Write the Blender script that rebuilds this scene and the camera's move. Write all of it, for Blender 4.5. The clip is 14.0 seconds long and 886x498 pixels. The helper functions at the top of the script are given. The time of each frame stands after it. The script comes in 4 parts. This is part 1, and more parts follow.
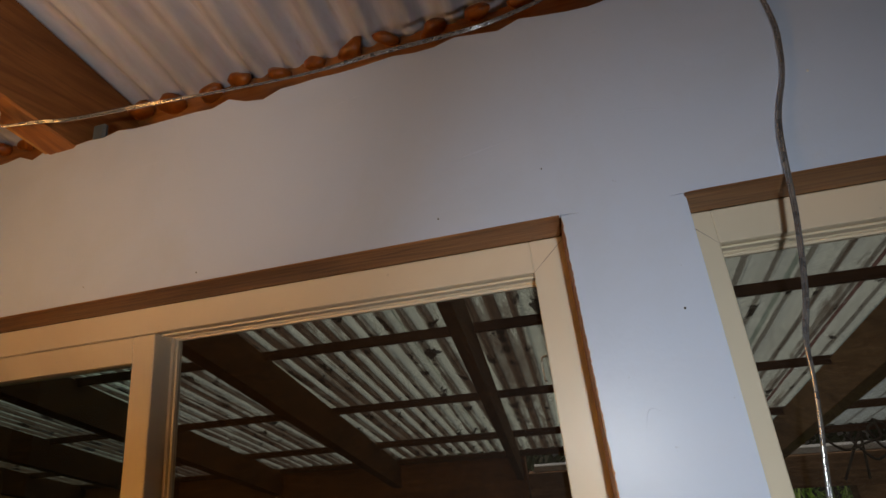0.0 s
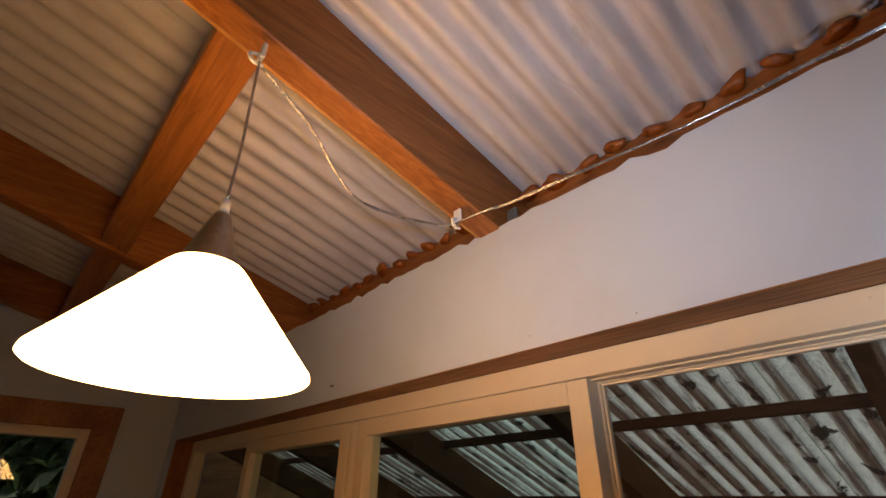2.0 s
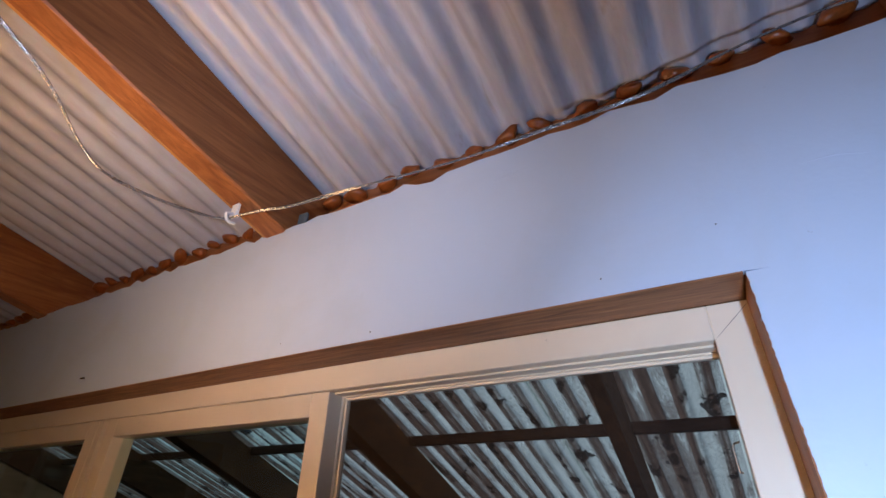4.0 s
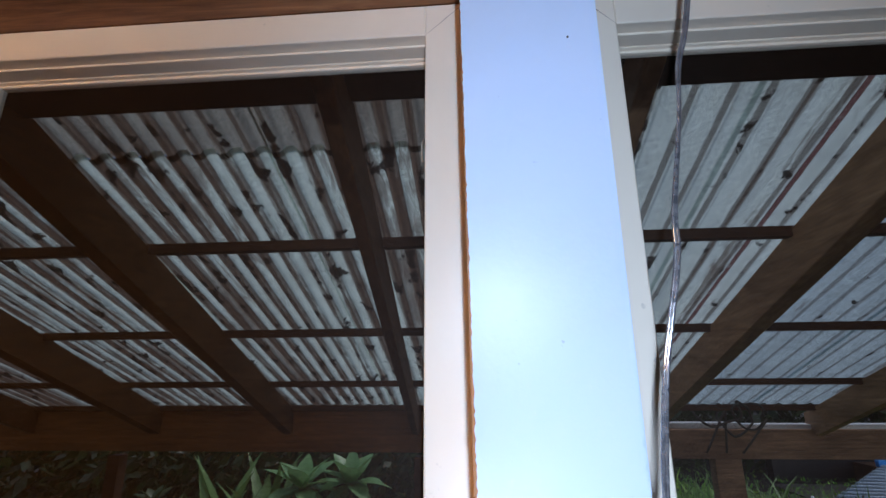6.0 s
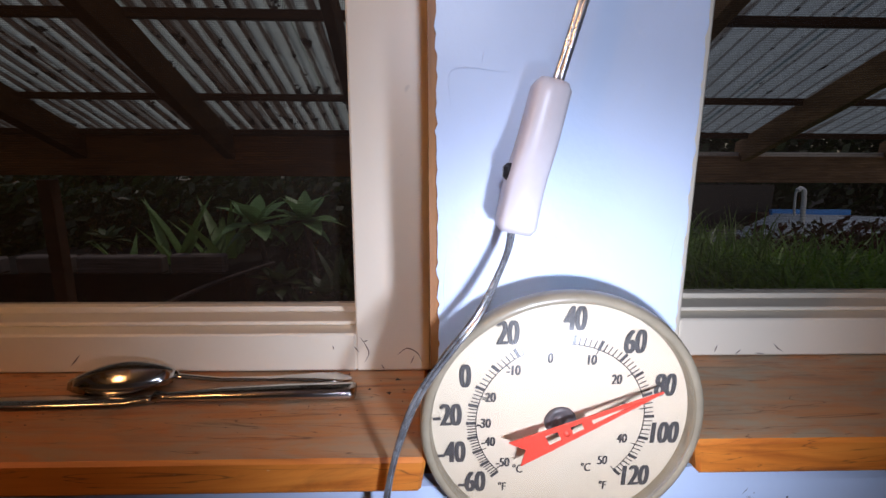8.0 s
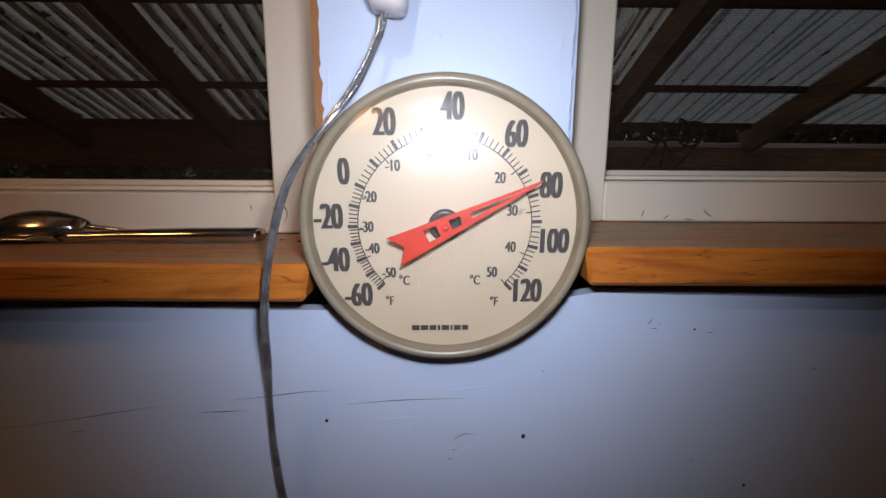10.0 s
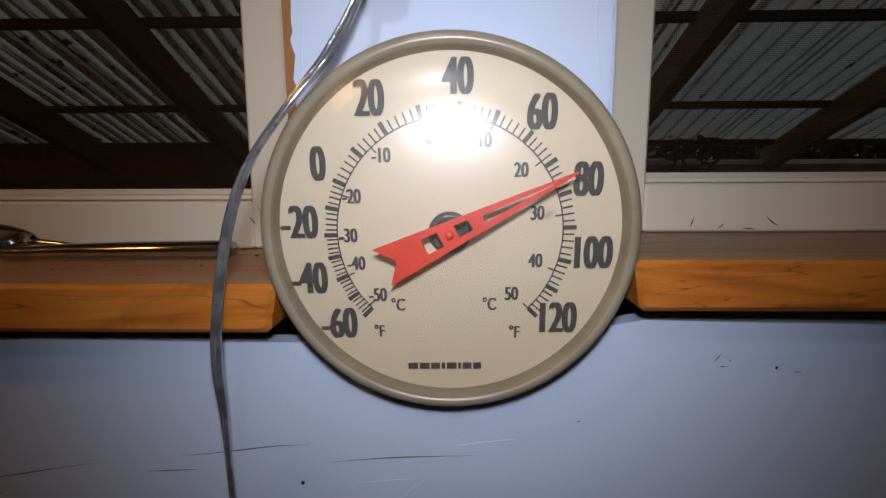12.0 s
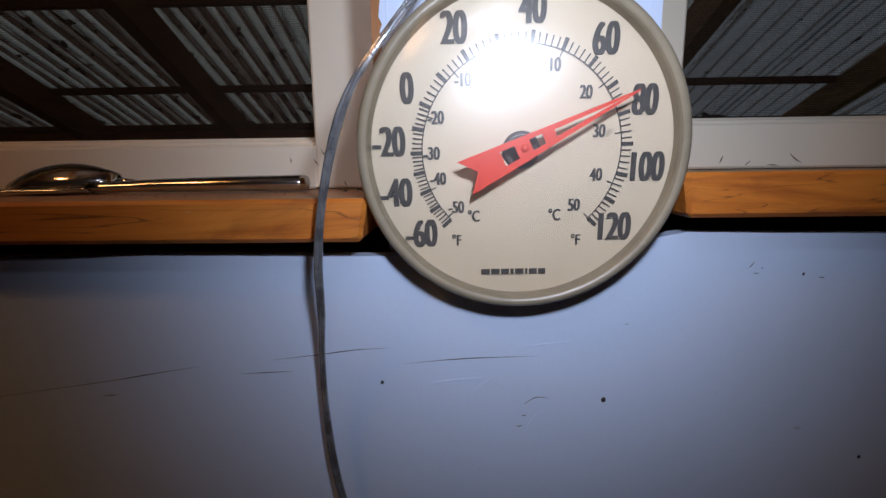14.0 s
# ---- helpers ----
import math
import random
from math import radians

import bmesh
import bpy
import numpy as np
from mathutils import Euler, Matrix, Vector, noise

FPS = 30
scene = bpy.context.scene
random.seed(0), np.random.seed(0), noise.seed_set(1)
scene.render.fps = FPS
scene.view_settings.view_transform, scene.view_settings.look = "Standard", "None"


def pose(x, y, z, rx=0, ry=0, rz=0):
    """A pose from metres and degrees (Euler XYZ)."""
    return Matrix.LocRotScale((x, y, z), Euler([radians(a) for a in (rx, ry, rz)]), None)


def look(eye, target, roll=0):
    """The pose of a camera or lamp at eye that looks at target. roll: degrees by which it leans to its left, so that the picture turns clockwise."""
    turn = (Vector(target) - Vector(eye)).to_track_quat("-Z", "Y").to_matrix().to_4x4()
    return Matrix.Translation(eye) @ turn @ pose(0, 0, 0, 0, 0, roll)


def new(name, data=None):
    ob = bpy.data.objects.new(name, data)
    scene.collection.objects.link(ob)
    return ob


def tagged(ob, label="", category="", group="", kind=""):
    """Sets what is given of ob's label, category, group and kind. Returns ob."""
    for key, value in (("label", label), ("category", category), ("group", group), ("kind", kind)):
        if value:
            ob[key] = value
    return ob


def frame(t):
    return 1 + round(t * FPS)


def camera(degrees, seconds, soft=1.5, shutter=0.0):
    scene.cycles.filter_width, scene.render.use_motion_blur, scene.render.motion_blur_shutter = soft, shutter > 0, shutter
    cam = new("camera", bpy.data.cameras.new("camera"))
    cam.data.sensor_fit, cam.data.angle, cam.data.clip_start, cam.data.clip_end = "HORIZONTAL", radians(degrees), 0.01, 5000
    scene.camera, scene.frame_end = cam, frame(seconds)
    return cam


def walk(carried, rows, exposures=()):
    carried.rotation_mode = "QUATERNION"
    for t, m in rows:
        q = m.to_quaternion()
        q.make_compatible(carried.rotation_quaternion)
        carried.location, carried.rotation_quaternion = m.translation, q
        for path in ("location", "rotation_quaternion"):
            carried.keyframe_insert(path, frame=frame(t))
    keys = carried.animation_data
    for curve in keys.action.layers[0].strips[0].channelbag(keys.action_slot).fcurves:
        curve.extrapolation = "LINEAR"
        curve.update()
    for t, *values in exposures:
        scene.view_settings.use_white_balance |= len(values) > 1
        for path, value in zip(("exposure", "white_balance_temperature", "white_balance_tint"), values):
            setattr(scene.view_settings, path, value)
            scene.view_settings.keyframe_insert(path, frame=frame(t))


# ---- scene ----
cam = camera(87.9, 14.0)
PATH = [
    (0, (-0.117, -0.609, 1.838), (-0.536, 1.257, 2.423), -6.3),
    (0.5, (-0.244, -0.723, 1.845), (-1.001, 0.937, 2.664), -4.2),
    (1, (-0.306, -0.771, 1.839), (-1.354, 0.663, 2.758), -1.8),
    (1.5, (-0.329, -0.775, 1.803), (-1.529, 0.513, 2.752), -0.5),
    (2, (-0.34, -0.764, 1.772), (-1.631, 0.424, 2.732), 0.5),
    (2.2, (-0.34, -0.757, 1.768), (-1.638, 0.423, 2.729), 0.9),
    (4.3, (-0.102, -0.583, 1.782), (-0.861, 0.987, 2.76), 1.1),
    (4.5, (-0.072, -0.557, 1.761), (-0.742, 1.069, 2.714), 0.9),
    (5, (-0.043, -0.496, 1.725), (-0.49, 1.267, 2.557), -0.1),
    (5.5, (-0.059, -0.457, 1.614), (-0.326, 1.401, 2.302), -0.5),
    (6, (-0.073, -0.446, 1.534), (-0.218, 1.476, 2.066), -0.4),
    (6.5, (-0.075, -0.414, 1.48), (-0.139, 1.557, 1.814), -0.2),
    (7, (-0.078, -0.368, 1.383), (-0.083, 1.63, 1.47), -0.1),
    (7.5, (-0.078, -0.324, 1.242), (-0.042, 1.669, 1.078), 0.0),
    (8, (-0.077, -0.256, 1.085), (-0.022, 1.706, 0.698), 0.3),
    (8.5, (-0.047, -0.232, 1.029), (0.007, 1.723, 0.612), 0.5),
    (9, (-0.04, -0.255, 1.01), (-0.006, 1.703, 0.607), 0.5),
    (9.2, (-0.032, -0.282, 0.995), (0.001, 1.678, 0.601), 0.6),
    (11.3, (0.006, -0.234, 0.962), (-0.019, 1.742, 0.654), -0.1),
    (11.5, (-0.001, -0.227, 0.96), (-0.034, 1.751, 0.667), 0.0),
    (12, (-0.001, -0.215, 0.958), (-0.045, 1.765, 0.681), -0.2),
    (12.5, (-0.005, -0.213, 0.962), (-0.057, 1.768, 0.697), -0.3),
    (13, (-0.013, -0.214, 0.964), (-0.066, 1.769, 0.709), -0.3),
    (13.5, (-0.016, -0.218, 0.961), (-0.074, 1.764, 0.698), -0.3),
    (14, (-0.036, -0.249, 0.929), (-0.082, 1.721, 0.584), -0.7),
]
walk(cam, [(t, look(e, g, r)) for t, e, g, r in PATH],
     [(0, -1.3, 9000, 12), (0.5, -0.9, 9300, 13), (1.1, -0.6, 8400, 15), (2.2, -0.45, 7600, 16), (4.5, -0.36, 5500, 13), (5.5, -0.5, 5800, 13), (6.5, -0.75, 6000, 14),
      (7.0, -0.95, 6200, 15), (7.5, -1.25, 6400, 17), (8.0, -1.75, 6800, 22), (9.0, -2.25, 7300, 22), (11.5, -2.6, 7900, 19), (12.5, -2.85, 8000, 19), (13.5, -2.85, 7900, 19), (14.0, -2.55, 7000, 20)])

# ---- world and lights ----
world = bpy.data.worlds.new("sky")
scene.world = world
world.use_nodes = True
wn = world.node_tree
sky = wn.nodes.new("ShaderNodeTexSky")
sky.sky_type = 'NISHITA'
sky.sun_disc = False
sky.sun_elevation, sky.sun_rotation = radians(38), radians(150)
wn.links.new(sky.outputs[0], wn.nodes["Background"].inputs[0])
wn.nodes["Background"].inputs[1].default_value = 0.15

sun_data = bpy.data.lights.new("sun", 'SUN')
sun_data.energy, sun_data.angle, sun_data.color = 1.9, radians(14), (1.0, 0.95, 0.88)
sun = new("sun", sun_data)
sun.matrix_world = look((3, 8, 12), (0, 3, 0))



def hand_torch(eye, target, power, cone, blend):
    """The torch that lights the wall, at one of the places where it is held."""
    d = bpy.data.lights.new("hand_torch", 'SPOT')
    d.energy, d.color, d.shadow_soft_size = power, (0.64, 0.79, 1.0), 0.012
    d.spot_size, d.spot_blend = radians(cone), blend
    new("hand_torch", d).matrix_world = look(eye, target)


# four fixed lamps, all lit at once, stand in for one moving torch
hand_torch((-0.32, -0.74, 1.84), (-0.93, -0.02, 2.47), 21, 80, 1.0)
hand_torch((-0.03, -0.54, 1.68), (0.05, 0.0, 1.82), 21, 116, 0.8)
hand_torch((-0.05, -0.37, 1.27), (-0.01, 0.0, 1.24), 14, 116, 1.0)
hand_torch((0.0, -0.225, 1.003), (0.0, 0.0, 0.94), 15.5, 104, 1.0)


# ---- materials ----
def material(name):
    m = bpy.data.materials.new(name)
    m.use_nodes = True
    nt = m.node_tree
    return m, nt, nt.nodes["Principled BSDF"]


def node(nt, kind, **inputs):
    n = nt.nodes.new(kind)
    for k, v in inputs.items():
        n.inputs[k.replace("_", " ")].default_value = v
    return n


def ramp(nt, src, stops):
    r = nt.nodes.new("ShaderNodeValToRGB")
    while len(r.color_ramp.elements) < len(stops):
        r.color_ramp.elements.new(0.5)
    for e, (p, c) in zip(r.color_ramp.elements, stops):
        e.position, e.color = p, (*c, 1) if len(c) == 3 else c
    nt.links.new(src, r.inputs[0])
    return r.outputs[0]


def mixc(nt, fac, a, b, mode='MIX'):
    m = nt.nodes.new("ShaderNodeMix")
    m.data_type, m.blend_type = 'RGBA', mode
    for sock, v in ((m.inputs[0], fac), (m.inputs[6], a), (m.inputs[7], b)):
        if hasattr(v, "is_linked"):
            nt.links.new(v, sock)
        elif isinstance(v, (int, float)):
            sock.default_value = v
        else:
            sock.default_value = (*v, 1)
    return m.outputs[2]


def coords(nt, scale=(1, 1, 1), rot=(0, 0, 0)):
    tc = nt.nodes.new("ShaderNodeTexCoord")
    mp = nt.nodes.new("ShaderNodeMapping")
    mp.inputs["Scale"].default_value = scale
    mp.inputs["Rotation"].default_value = rot
    nt.links.new(tc.outputs["Object"], mp.inputs[0])
    return mp.outputs[0]


def noise_tex(nt, co, scale, detail=5, rough=0.55, dist=0.0):
    n = node(nt, "ShaderNodeTexNoise", Scale=scale, Detail=detail, Roughness=rough, Distortion=dist)
    nt.links.new(co, n.inputs["Vector"])
    return n.outputs[0]


def bump(nt, bsdf, height, strength=0.2, dist=0.002):
    b = node(nt, "ShaderNodeBump", Strength=strength, Distance=dist)
    nt.links.new(height, b.inputs["Height"])
    nt.links.new(b.outputs[0], bsdf.inputs["Normal"])


def painted(name, col, rough=0.45, stain=(0.55, 0.5, 0.42), amount=0.25, grain=0.15, spec=0.5):
    m, nt, b = material(name)
    co = coords(nt)
    big = noise_tex(nt, co, 3.5, 6, 0.6, 0.6)
    fine = noise_tex(nt, co, 90, 4, 0.6)
    f = ramp(nt, big, [(0.48, (0, 0, 0)), (0.75, (amount,) * 3)])
    c = mixc(nt, f, col, tuple(x * s for x, s in zip(col, stain)))
    sp = ramp(nt, noise_tex(nt, co, 38, 3, 0.7), [(0.70, (0, 0, 0)), (0.76, (amount * 1.6,) * 3)])
    c = mixc(nt, sp, c, tuple(x * 0.45 for x in col))
    nt.links.new(c, b.inputs["Base Color"])
    b.inputs["Roughness"].default_value = rough
    b.inputs["Specular IOR Level"].default_value = spec
    bump(nt, b, mixc(nt, 0.5, big, fine), grain, 0.003)
    return m


def timber(name, light, dark, axis=0, rough=0.55, grain=0.35, knots=True, cross=34.0):
    """Sawn timber with its grain along axis 0, 1 or 2."""
    m, nt, b = material(name)
    sc = [cross] * 3
    sc[axis] = cross * 0.075
    co = coords(nt, tuple(sc))
    g = noise_tex(nt, co, 1.6, 8, 0.62, 1.2)
    c = ramp(nt, g, [(0.3, dark), (0.5, tuple((a + b_) / 2 for a, b_ in zip(light, dark))), (0.68, light)])
    big = noise_tex(nt, coords(nt, tuple(4 if i != axis else 1.2 for i in range(3))), 1.5, 4, 0.6)
    c = mixc(nt, ramp(nt, big, [(0.4, (0, 0, 0)), (0.72, (0.65,) * 3)]), c, tuple(x * 0.45 for x in dark))
    if knots:
        v = node(nt, "ShaderNodeTexVoronoi", Scale=1.0, Randomness=1.0)
        nt.links.new(coords(nt, tuple(9 if i != axis else 3.2 for i in range(3))), v.inputs["Vector"])
        c = mixc(nt, ramp(nt, v.outputs[0], [(0.0, (0.8,) * 3), (0.13, (0, 0, 0))]), c, tuple(x * 0.25 for x in dark))
    nt.links.new(c, b.inputs["Base Color"])
    b.inputs["Roughness"].default_value = rough
    bump(nt, b, g, grain, 0.002)
    return m


def plain(name, col, rough=0.5, metal=0.0, vary=0.2, scale=30, spec=0.5):
    m, nt, b = material(name)
    n = noise_tex(nt, coords(nt), scale, 5, 0.6)
    c = mixc(nt, ramp(nt, n, [(0.35, (0, 0, 0)), (0.7, (1, 1, 1))]), col, tuple(x * (1 - vary) for x in col))
    nt.links.new(c, b.inputs["Base Color"])
    b.inputs["Roughness"].default_value, b.inputs["Metallic"].default_value = rough, metal
    b.inputs["Specular IOR Level"].default_value = spec
    bump(nt, b, n, 0.08, 0.001)
    return m


WALL = painted("pale_blue_paint", (0.56, 0.67, 0.86), 0.40, (0.8, 0.76, 0.66), 0.35, 0.22, 0.45)
FRAME = painted("cream_window_paint", (0.84, 0.745, 0.60), 0.4, (0.8, 0.72, 0.6), 0.25, 0.1)
REVEAL = timber("reveal_timber", (0.42, 0.19, 0.075), (0.13, 0.045, 0.016), 0, 0.55, 0.35, True, 44.0)
JAMB = timber("jamb_timber", (0.50, 0.22, 0.06), (0.30, 0.11, 0.03), 2, 0.55)
RAFTER = timber("rafter_timber", (0.45, 0.18, 0.055), (0.22, 0.075, 0.022), 1, 0.45)
STRIP = timber("pale_strip", (0.62, 0.36, 0.13), (0.40, 0.19, 0.06), 1, 0.5)
NOGGING = timber("nogging_timber", (0.47, 0.19, 0.06), (0.24, 0.085, 0.025), 0, 0.45)
# one porch timber in two tones: paler for daylit rafters, darker for shaded ones
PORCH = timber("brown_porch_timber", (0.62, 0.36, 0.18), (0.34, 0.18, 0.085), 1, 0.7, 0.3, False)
PORCH_SHADED = timber("shaded_porch_timber", (0.20, 0.082, 0.025), (0.10, 0.038, 0.012), 1, 0.75, 0.3, False)
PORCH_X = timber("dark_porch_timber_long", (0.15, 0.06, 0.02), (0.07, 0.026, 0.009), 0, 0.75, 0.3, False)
EAVE = plain("near_black_eave", (0.018, 0.013, 0.011), 0.8, 0, 0.4, 20)
BEAM = timber("beam_timber", (0.58, 0.33, 0.19), (0.22, 0.11, 0.06), 0, 0.7, 0.3, False)
FLOOR = timber("floor_boards", (0.30, 0.18, 0.09), (0.16, 0.085, 0.04), 0, 0.4)
FOAM = plain("orange_foam", (0.40, 0.115, 0.022), 0.36, 0, 0.6, 25)
CHROME = plain("worn_steel", (0.62, 0.60, 0.57), 0.16, 1.0, 0.25, 60)
NICKEL = plain("brushed_nickel", (0.30, 0.29, 0.29), 0.33, 1.0, 0.2, 120)
SWITCH = plain("white_plastic", (0.74, 0.68, 0.70), 0.35, 0, 0.08, 40)
BLACK = plain("black_plastic", (0.02, 0.02, 0.022), 0.4, 0, 0.2)
DARK = plain("dark_grey_print", (0.085, 0.08, 0.08), 0.6, 0, 0.35, 400)
RED = plain("red_pointer_paint", (0.85, 0.075, 0.045), 0.42, 0, 0.15, 60)
FACE = painted("cream_dial_face", (0.72, 0.61, 0.47), 0.5, (0.9, 0.82, 0.68), 0.4, 0.03)
RIM = plain("grey_dial_rim", (0.30, 0.25, 0.175), 0.3, 0, 0.3, 40)
HUB = plain("dark_hub", (0.10, 0.085, 0.09), 0.35, 0, 0.3, 200)
PUTTY = plain("white_filler", (0.78, 0.78, 0.76), 0.6, 0, 0.1)
NAIL = plain("rusty_nail", (0.05, 0.045, 0.045), 0.6, 0.3, 0.4)


def sill_wood(name, dust):
    """Orange-brown board with long checks in the grain; grey dust and scuffs lie on its top."""
    m, nt, b = material(name)
    g = noise_tex(nt, coords(nt, (3.2, 46, 46)), 1.5, 7, 0.6, 1.4)
    c = ramp(nt, g, [(0.30, (0.32, 0.078, 0.011)), (0.48, (0.54, 0.158, 0.021)), (0.68, (0.65, 0.22, 0.034))])
    big = noise_tex(nt, coords(nt, (5, 16, 16)), 1.7, 6, 0.65, 0.8)
    c = mixc(nt, ramp(nt, big, [(0.55, (0, 0, 0)), (0.72, (0.7,) * 3)]), c, (0.15, 0.045, 0.012))
    wear = noise_tex(nt, coords(nt, (7, 22, 22)), 2.2, 8, 0.75, 0.6)
    geo = nt.nodes.new("ShaderNodeNewGeometry")
    sep = nt.nodes.new("ShaderNodeSeparateXYZ")
    nt.links.new(geo.outputs["Normal"], sep.inputs[0])
    up = ramp(nt, sep.outputs[2], [(0.75, (0, 0, 0)), (0.95, (1, 1, 1))])
    lay = mixc(nt, 1.0, up, ramp(nt, wear, [(0.40, (dust * 0.35,) * 3), (0.62, (dust,) * 3)]), 'MULTIPLY')
    c = mixc(nt, lay, c, (0.37, 0.30, 0.20))
    check = noise_tex(nt, coords(nt, (2.6, 34, 34)), 1.3, 3, 0.5, 2.0)
    c = mixc(nt, ramp(nt, check, [(0.492, (0, 0, 0)), (0.5, (0.7,) * 3), (0.508, (0, 0, 0))]), c, (0.06, 0.02, 0.008))
    scuff = noise_tex(nt, coords(nt, (20, 90, 90)), 2.0, 4, 0.7)
    c = mixc(nt, ramp(nt, scuff, [(0.72, (0, 0, 0)), (0.76, (0.7,) * 3)]), c, (0.62, 0.50, 0.40))
    nt.links.new(c, b.inputs["Base Color"])
    b.inputs["Roughness"].default_value = 0.5
    bump(nt, b, mixc(nt, 0.5, g, wear), 0.35, 0.0015)
    return m


def clear_flex():
    """Clear vinyl over bright wire."""
    m, nt, b = material("clear_grey_flex")
    n = noise_tex(nt, coords(nt), 120.0, 3, 0.6)
    nt.links.new(ramp(nt, n, [(0.36, (0.22, 0.225, 0.24)), (0.66, (0.47, 0.48, 0.50))]), b.inputs["Base Color"])
    b.inputs["Roughness"].default_value, b.inputs["Metallic"].default_value = 0.17, 0.7
    b.inputs["Coat Weight"].default_value, b.inputs["Coat Roughness"].default_value = 1.0, 0.05
    bump(nt, b, n, 0.15, 0.001)
    return m


SILL = sill_wood("sill_timber", 0.75)
SILL_GREY = sill_wood("dusty_sill_timber", 0.95)
FLEX = clear_flex()


def galvanised():
    m, nt, b = material("galvanised_sheet")
    co = coords(nt)
    v = node(nt, "ShaderNodeTexVoronoi", Scale=60.0)
    nt.links.new(co, v.inputs["Vector"])
    n = noise_tex(nt, coords(nt, (6, 1.0, 1)), 4, 7, 0.65, 0.6)
    c = ramp(nt, n, [(0.3, (0.46, 0.46, 0.52)), (0.6, (0.58, 0.61, 0.72)), (0.8, (0.36, 0.33, 0.33))])
    c = mixc(nt, 0.025, c, v.outputs[1], 'OVERLAY')
    nt.links.new(c, b.inputs["Base Color"])
    b.inputs["Metallic"].default_value, b.inputs["Roughness"].default_value = 0.1, 0.5
    bump(nt, b, n, 0.06, 0.002)
    return m


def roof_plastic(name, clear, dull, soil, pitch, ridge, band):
    """Weathered translucent sheet: clear ridges, dirt and leaf litter, bands and lines darkening every valley."""
    m, nt, b = material(name)
    co = coords(nt)
    tc = nt.nodes.new("ShaderNodeTexCoord")
    sep = nt.nodes.new("ShaderNodeSeparateXYZ")
    nt.links.new(tc.outputs["Object"], sep.inputs[0])
    off = nt.nodes.new("ShaderNodeMath")
    off.operation = 'SUBTRACT'
    off.inputs[1].default_value = ridge
    nt.links.new(sep.outputs[0], off.inputs[0])
    ang = nt.nodes.new("ShaderNodeMath")
    ang.operation = 'MULTIPLY'
    ang.inputs[1].default_value = 2 * math.pi / pitch
    nt.links.new(off.outputs[0], ang.inputs[0])
    sn = nt.nodes.new("ShaderNodeMath")
    sn.operation = 'COSINE'
    nt.links.new(ang.outputs[0], sn.inputs[0])
    streak = noise_tex(nt, coords(nt, (16, 2.2, 2.2)), 1.6, 8, 0.7, 0.5)
    patch = noise_tex(nt, coords(nt, (2.6, 0.8, 0.8)), 1.3, 3, 0.5)

    def madd(x, k, y):
        m = nt.nodes.new("ShaderNodeMath")
        m.operation = 'MULTIPLY_ADD'
        nt.links.new(x, m.inputs[0])
        m.inputs[1].default_value = k
        if hasattr(y, "is_linked"):
            nt.links.new(y, m.inputs[2])
        else:
            m.inputs[2].default_value = y
        return m.outputs[0]

    # valley, pan and line colour each corrugation darker in step with the wave
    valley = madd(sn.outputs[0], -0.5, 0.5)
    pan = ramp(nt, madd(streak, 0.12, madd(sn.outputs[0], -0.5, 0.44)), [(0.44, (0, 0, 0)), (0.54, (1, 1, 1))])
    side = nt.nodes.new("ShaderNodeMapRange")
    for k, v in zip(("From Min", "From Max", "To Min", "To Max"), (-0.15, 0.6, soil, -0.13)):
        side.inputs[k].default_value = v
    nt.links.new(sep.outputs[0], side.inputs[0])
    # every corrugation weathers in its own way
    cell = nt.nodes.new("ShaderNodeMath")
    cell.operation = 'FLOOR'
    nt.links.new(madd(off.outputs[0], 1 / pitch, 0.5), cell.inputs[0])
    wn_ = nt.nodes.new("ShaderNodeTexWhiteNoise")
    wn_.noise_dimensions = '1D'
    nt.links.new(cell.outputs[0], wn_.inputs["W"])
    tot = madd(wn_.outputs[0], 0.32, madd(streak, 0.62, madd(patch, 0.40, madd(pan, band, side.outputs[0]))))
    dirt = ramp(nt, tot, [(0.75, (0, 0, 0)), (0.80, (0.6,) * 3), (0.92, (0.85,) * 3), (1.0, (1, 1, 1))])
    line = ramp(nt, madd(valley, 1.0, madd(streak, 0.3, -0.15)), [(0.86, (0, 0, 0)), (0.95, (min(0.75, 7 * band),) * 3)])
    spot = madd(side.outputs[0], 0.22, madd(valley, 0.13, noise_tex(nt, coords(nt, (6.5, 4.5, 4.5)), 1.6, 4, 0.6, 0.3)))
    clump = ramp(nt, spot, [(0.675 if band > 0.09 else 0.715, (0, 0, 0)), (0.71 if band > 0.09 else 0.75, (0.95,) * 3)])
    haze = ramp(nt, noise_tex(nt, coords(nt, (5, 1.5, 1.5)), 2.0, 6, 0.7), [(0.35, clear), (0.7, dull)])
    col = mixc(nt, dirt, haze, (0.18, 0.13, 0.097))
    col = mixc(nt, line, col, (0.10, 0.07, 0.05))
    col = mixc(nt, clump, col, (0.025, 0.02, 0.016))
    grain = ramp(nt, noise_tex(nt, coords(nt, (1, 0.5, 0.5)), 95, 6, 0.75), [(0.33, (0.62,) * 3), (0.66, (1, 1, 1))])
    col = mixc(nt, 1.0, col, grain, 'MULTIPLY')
    # one rusty streak that has run down a valley
    run = nt.nodes.new("ShaderNodeMath")
    run.operation = 'COMPARE'
    run.inputs[1].default_value, run.inputs[2].default_value = 1.125, 0.012
    nt.links.new(madd(streak, 0.03, sep.outputs[0]), run.inputs[0])
    rust = nt.nodes.new("ShaderNodeMath")
    rust.operation = 'MULTIPLY'
    nt.links.new(run.outputs[0], rust.inputs[0])
    nt.links.new(ramp(nt, noise_tex(nt, co, 9, 5, 0.7), [(0.28, (0, 0, 0)), (0.42, (0.9,) * 3)]), rust.inputs[1])
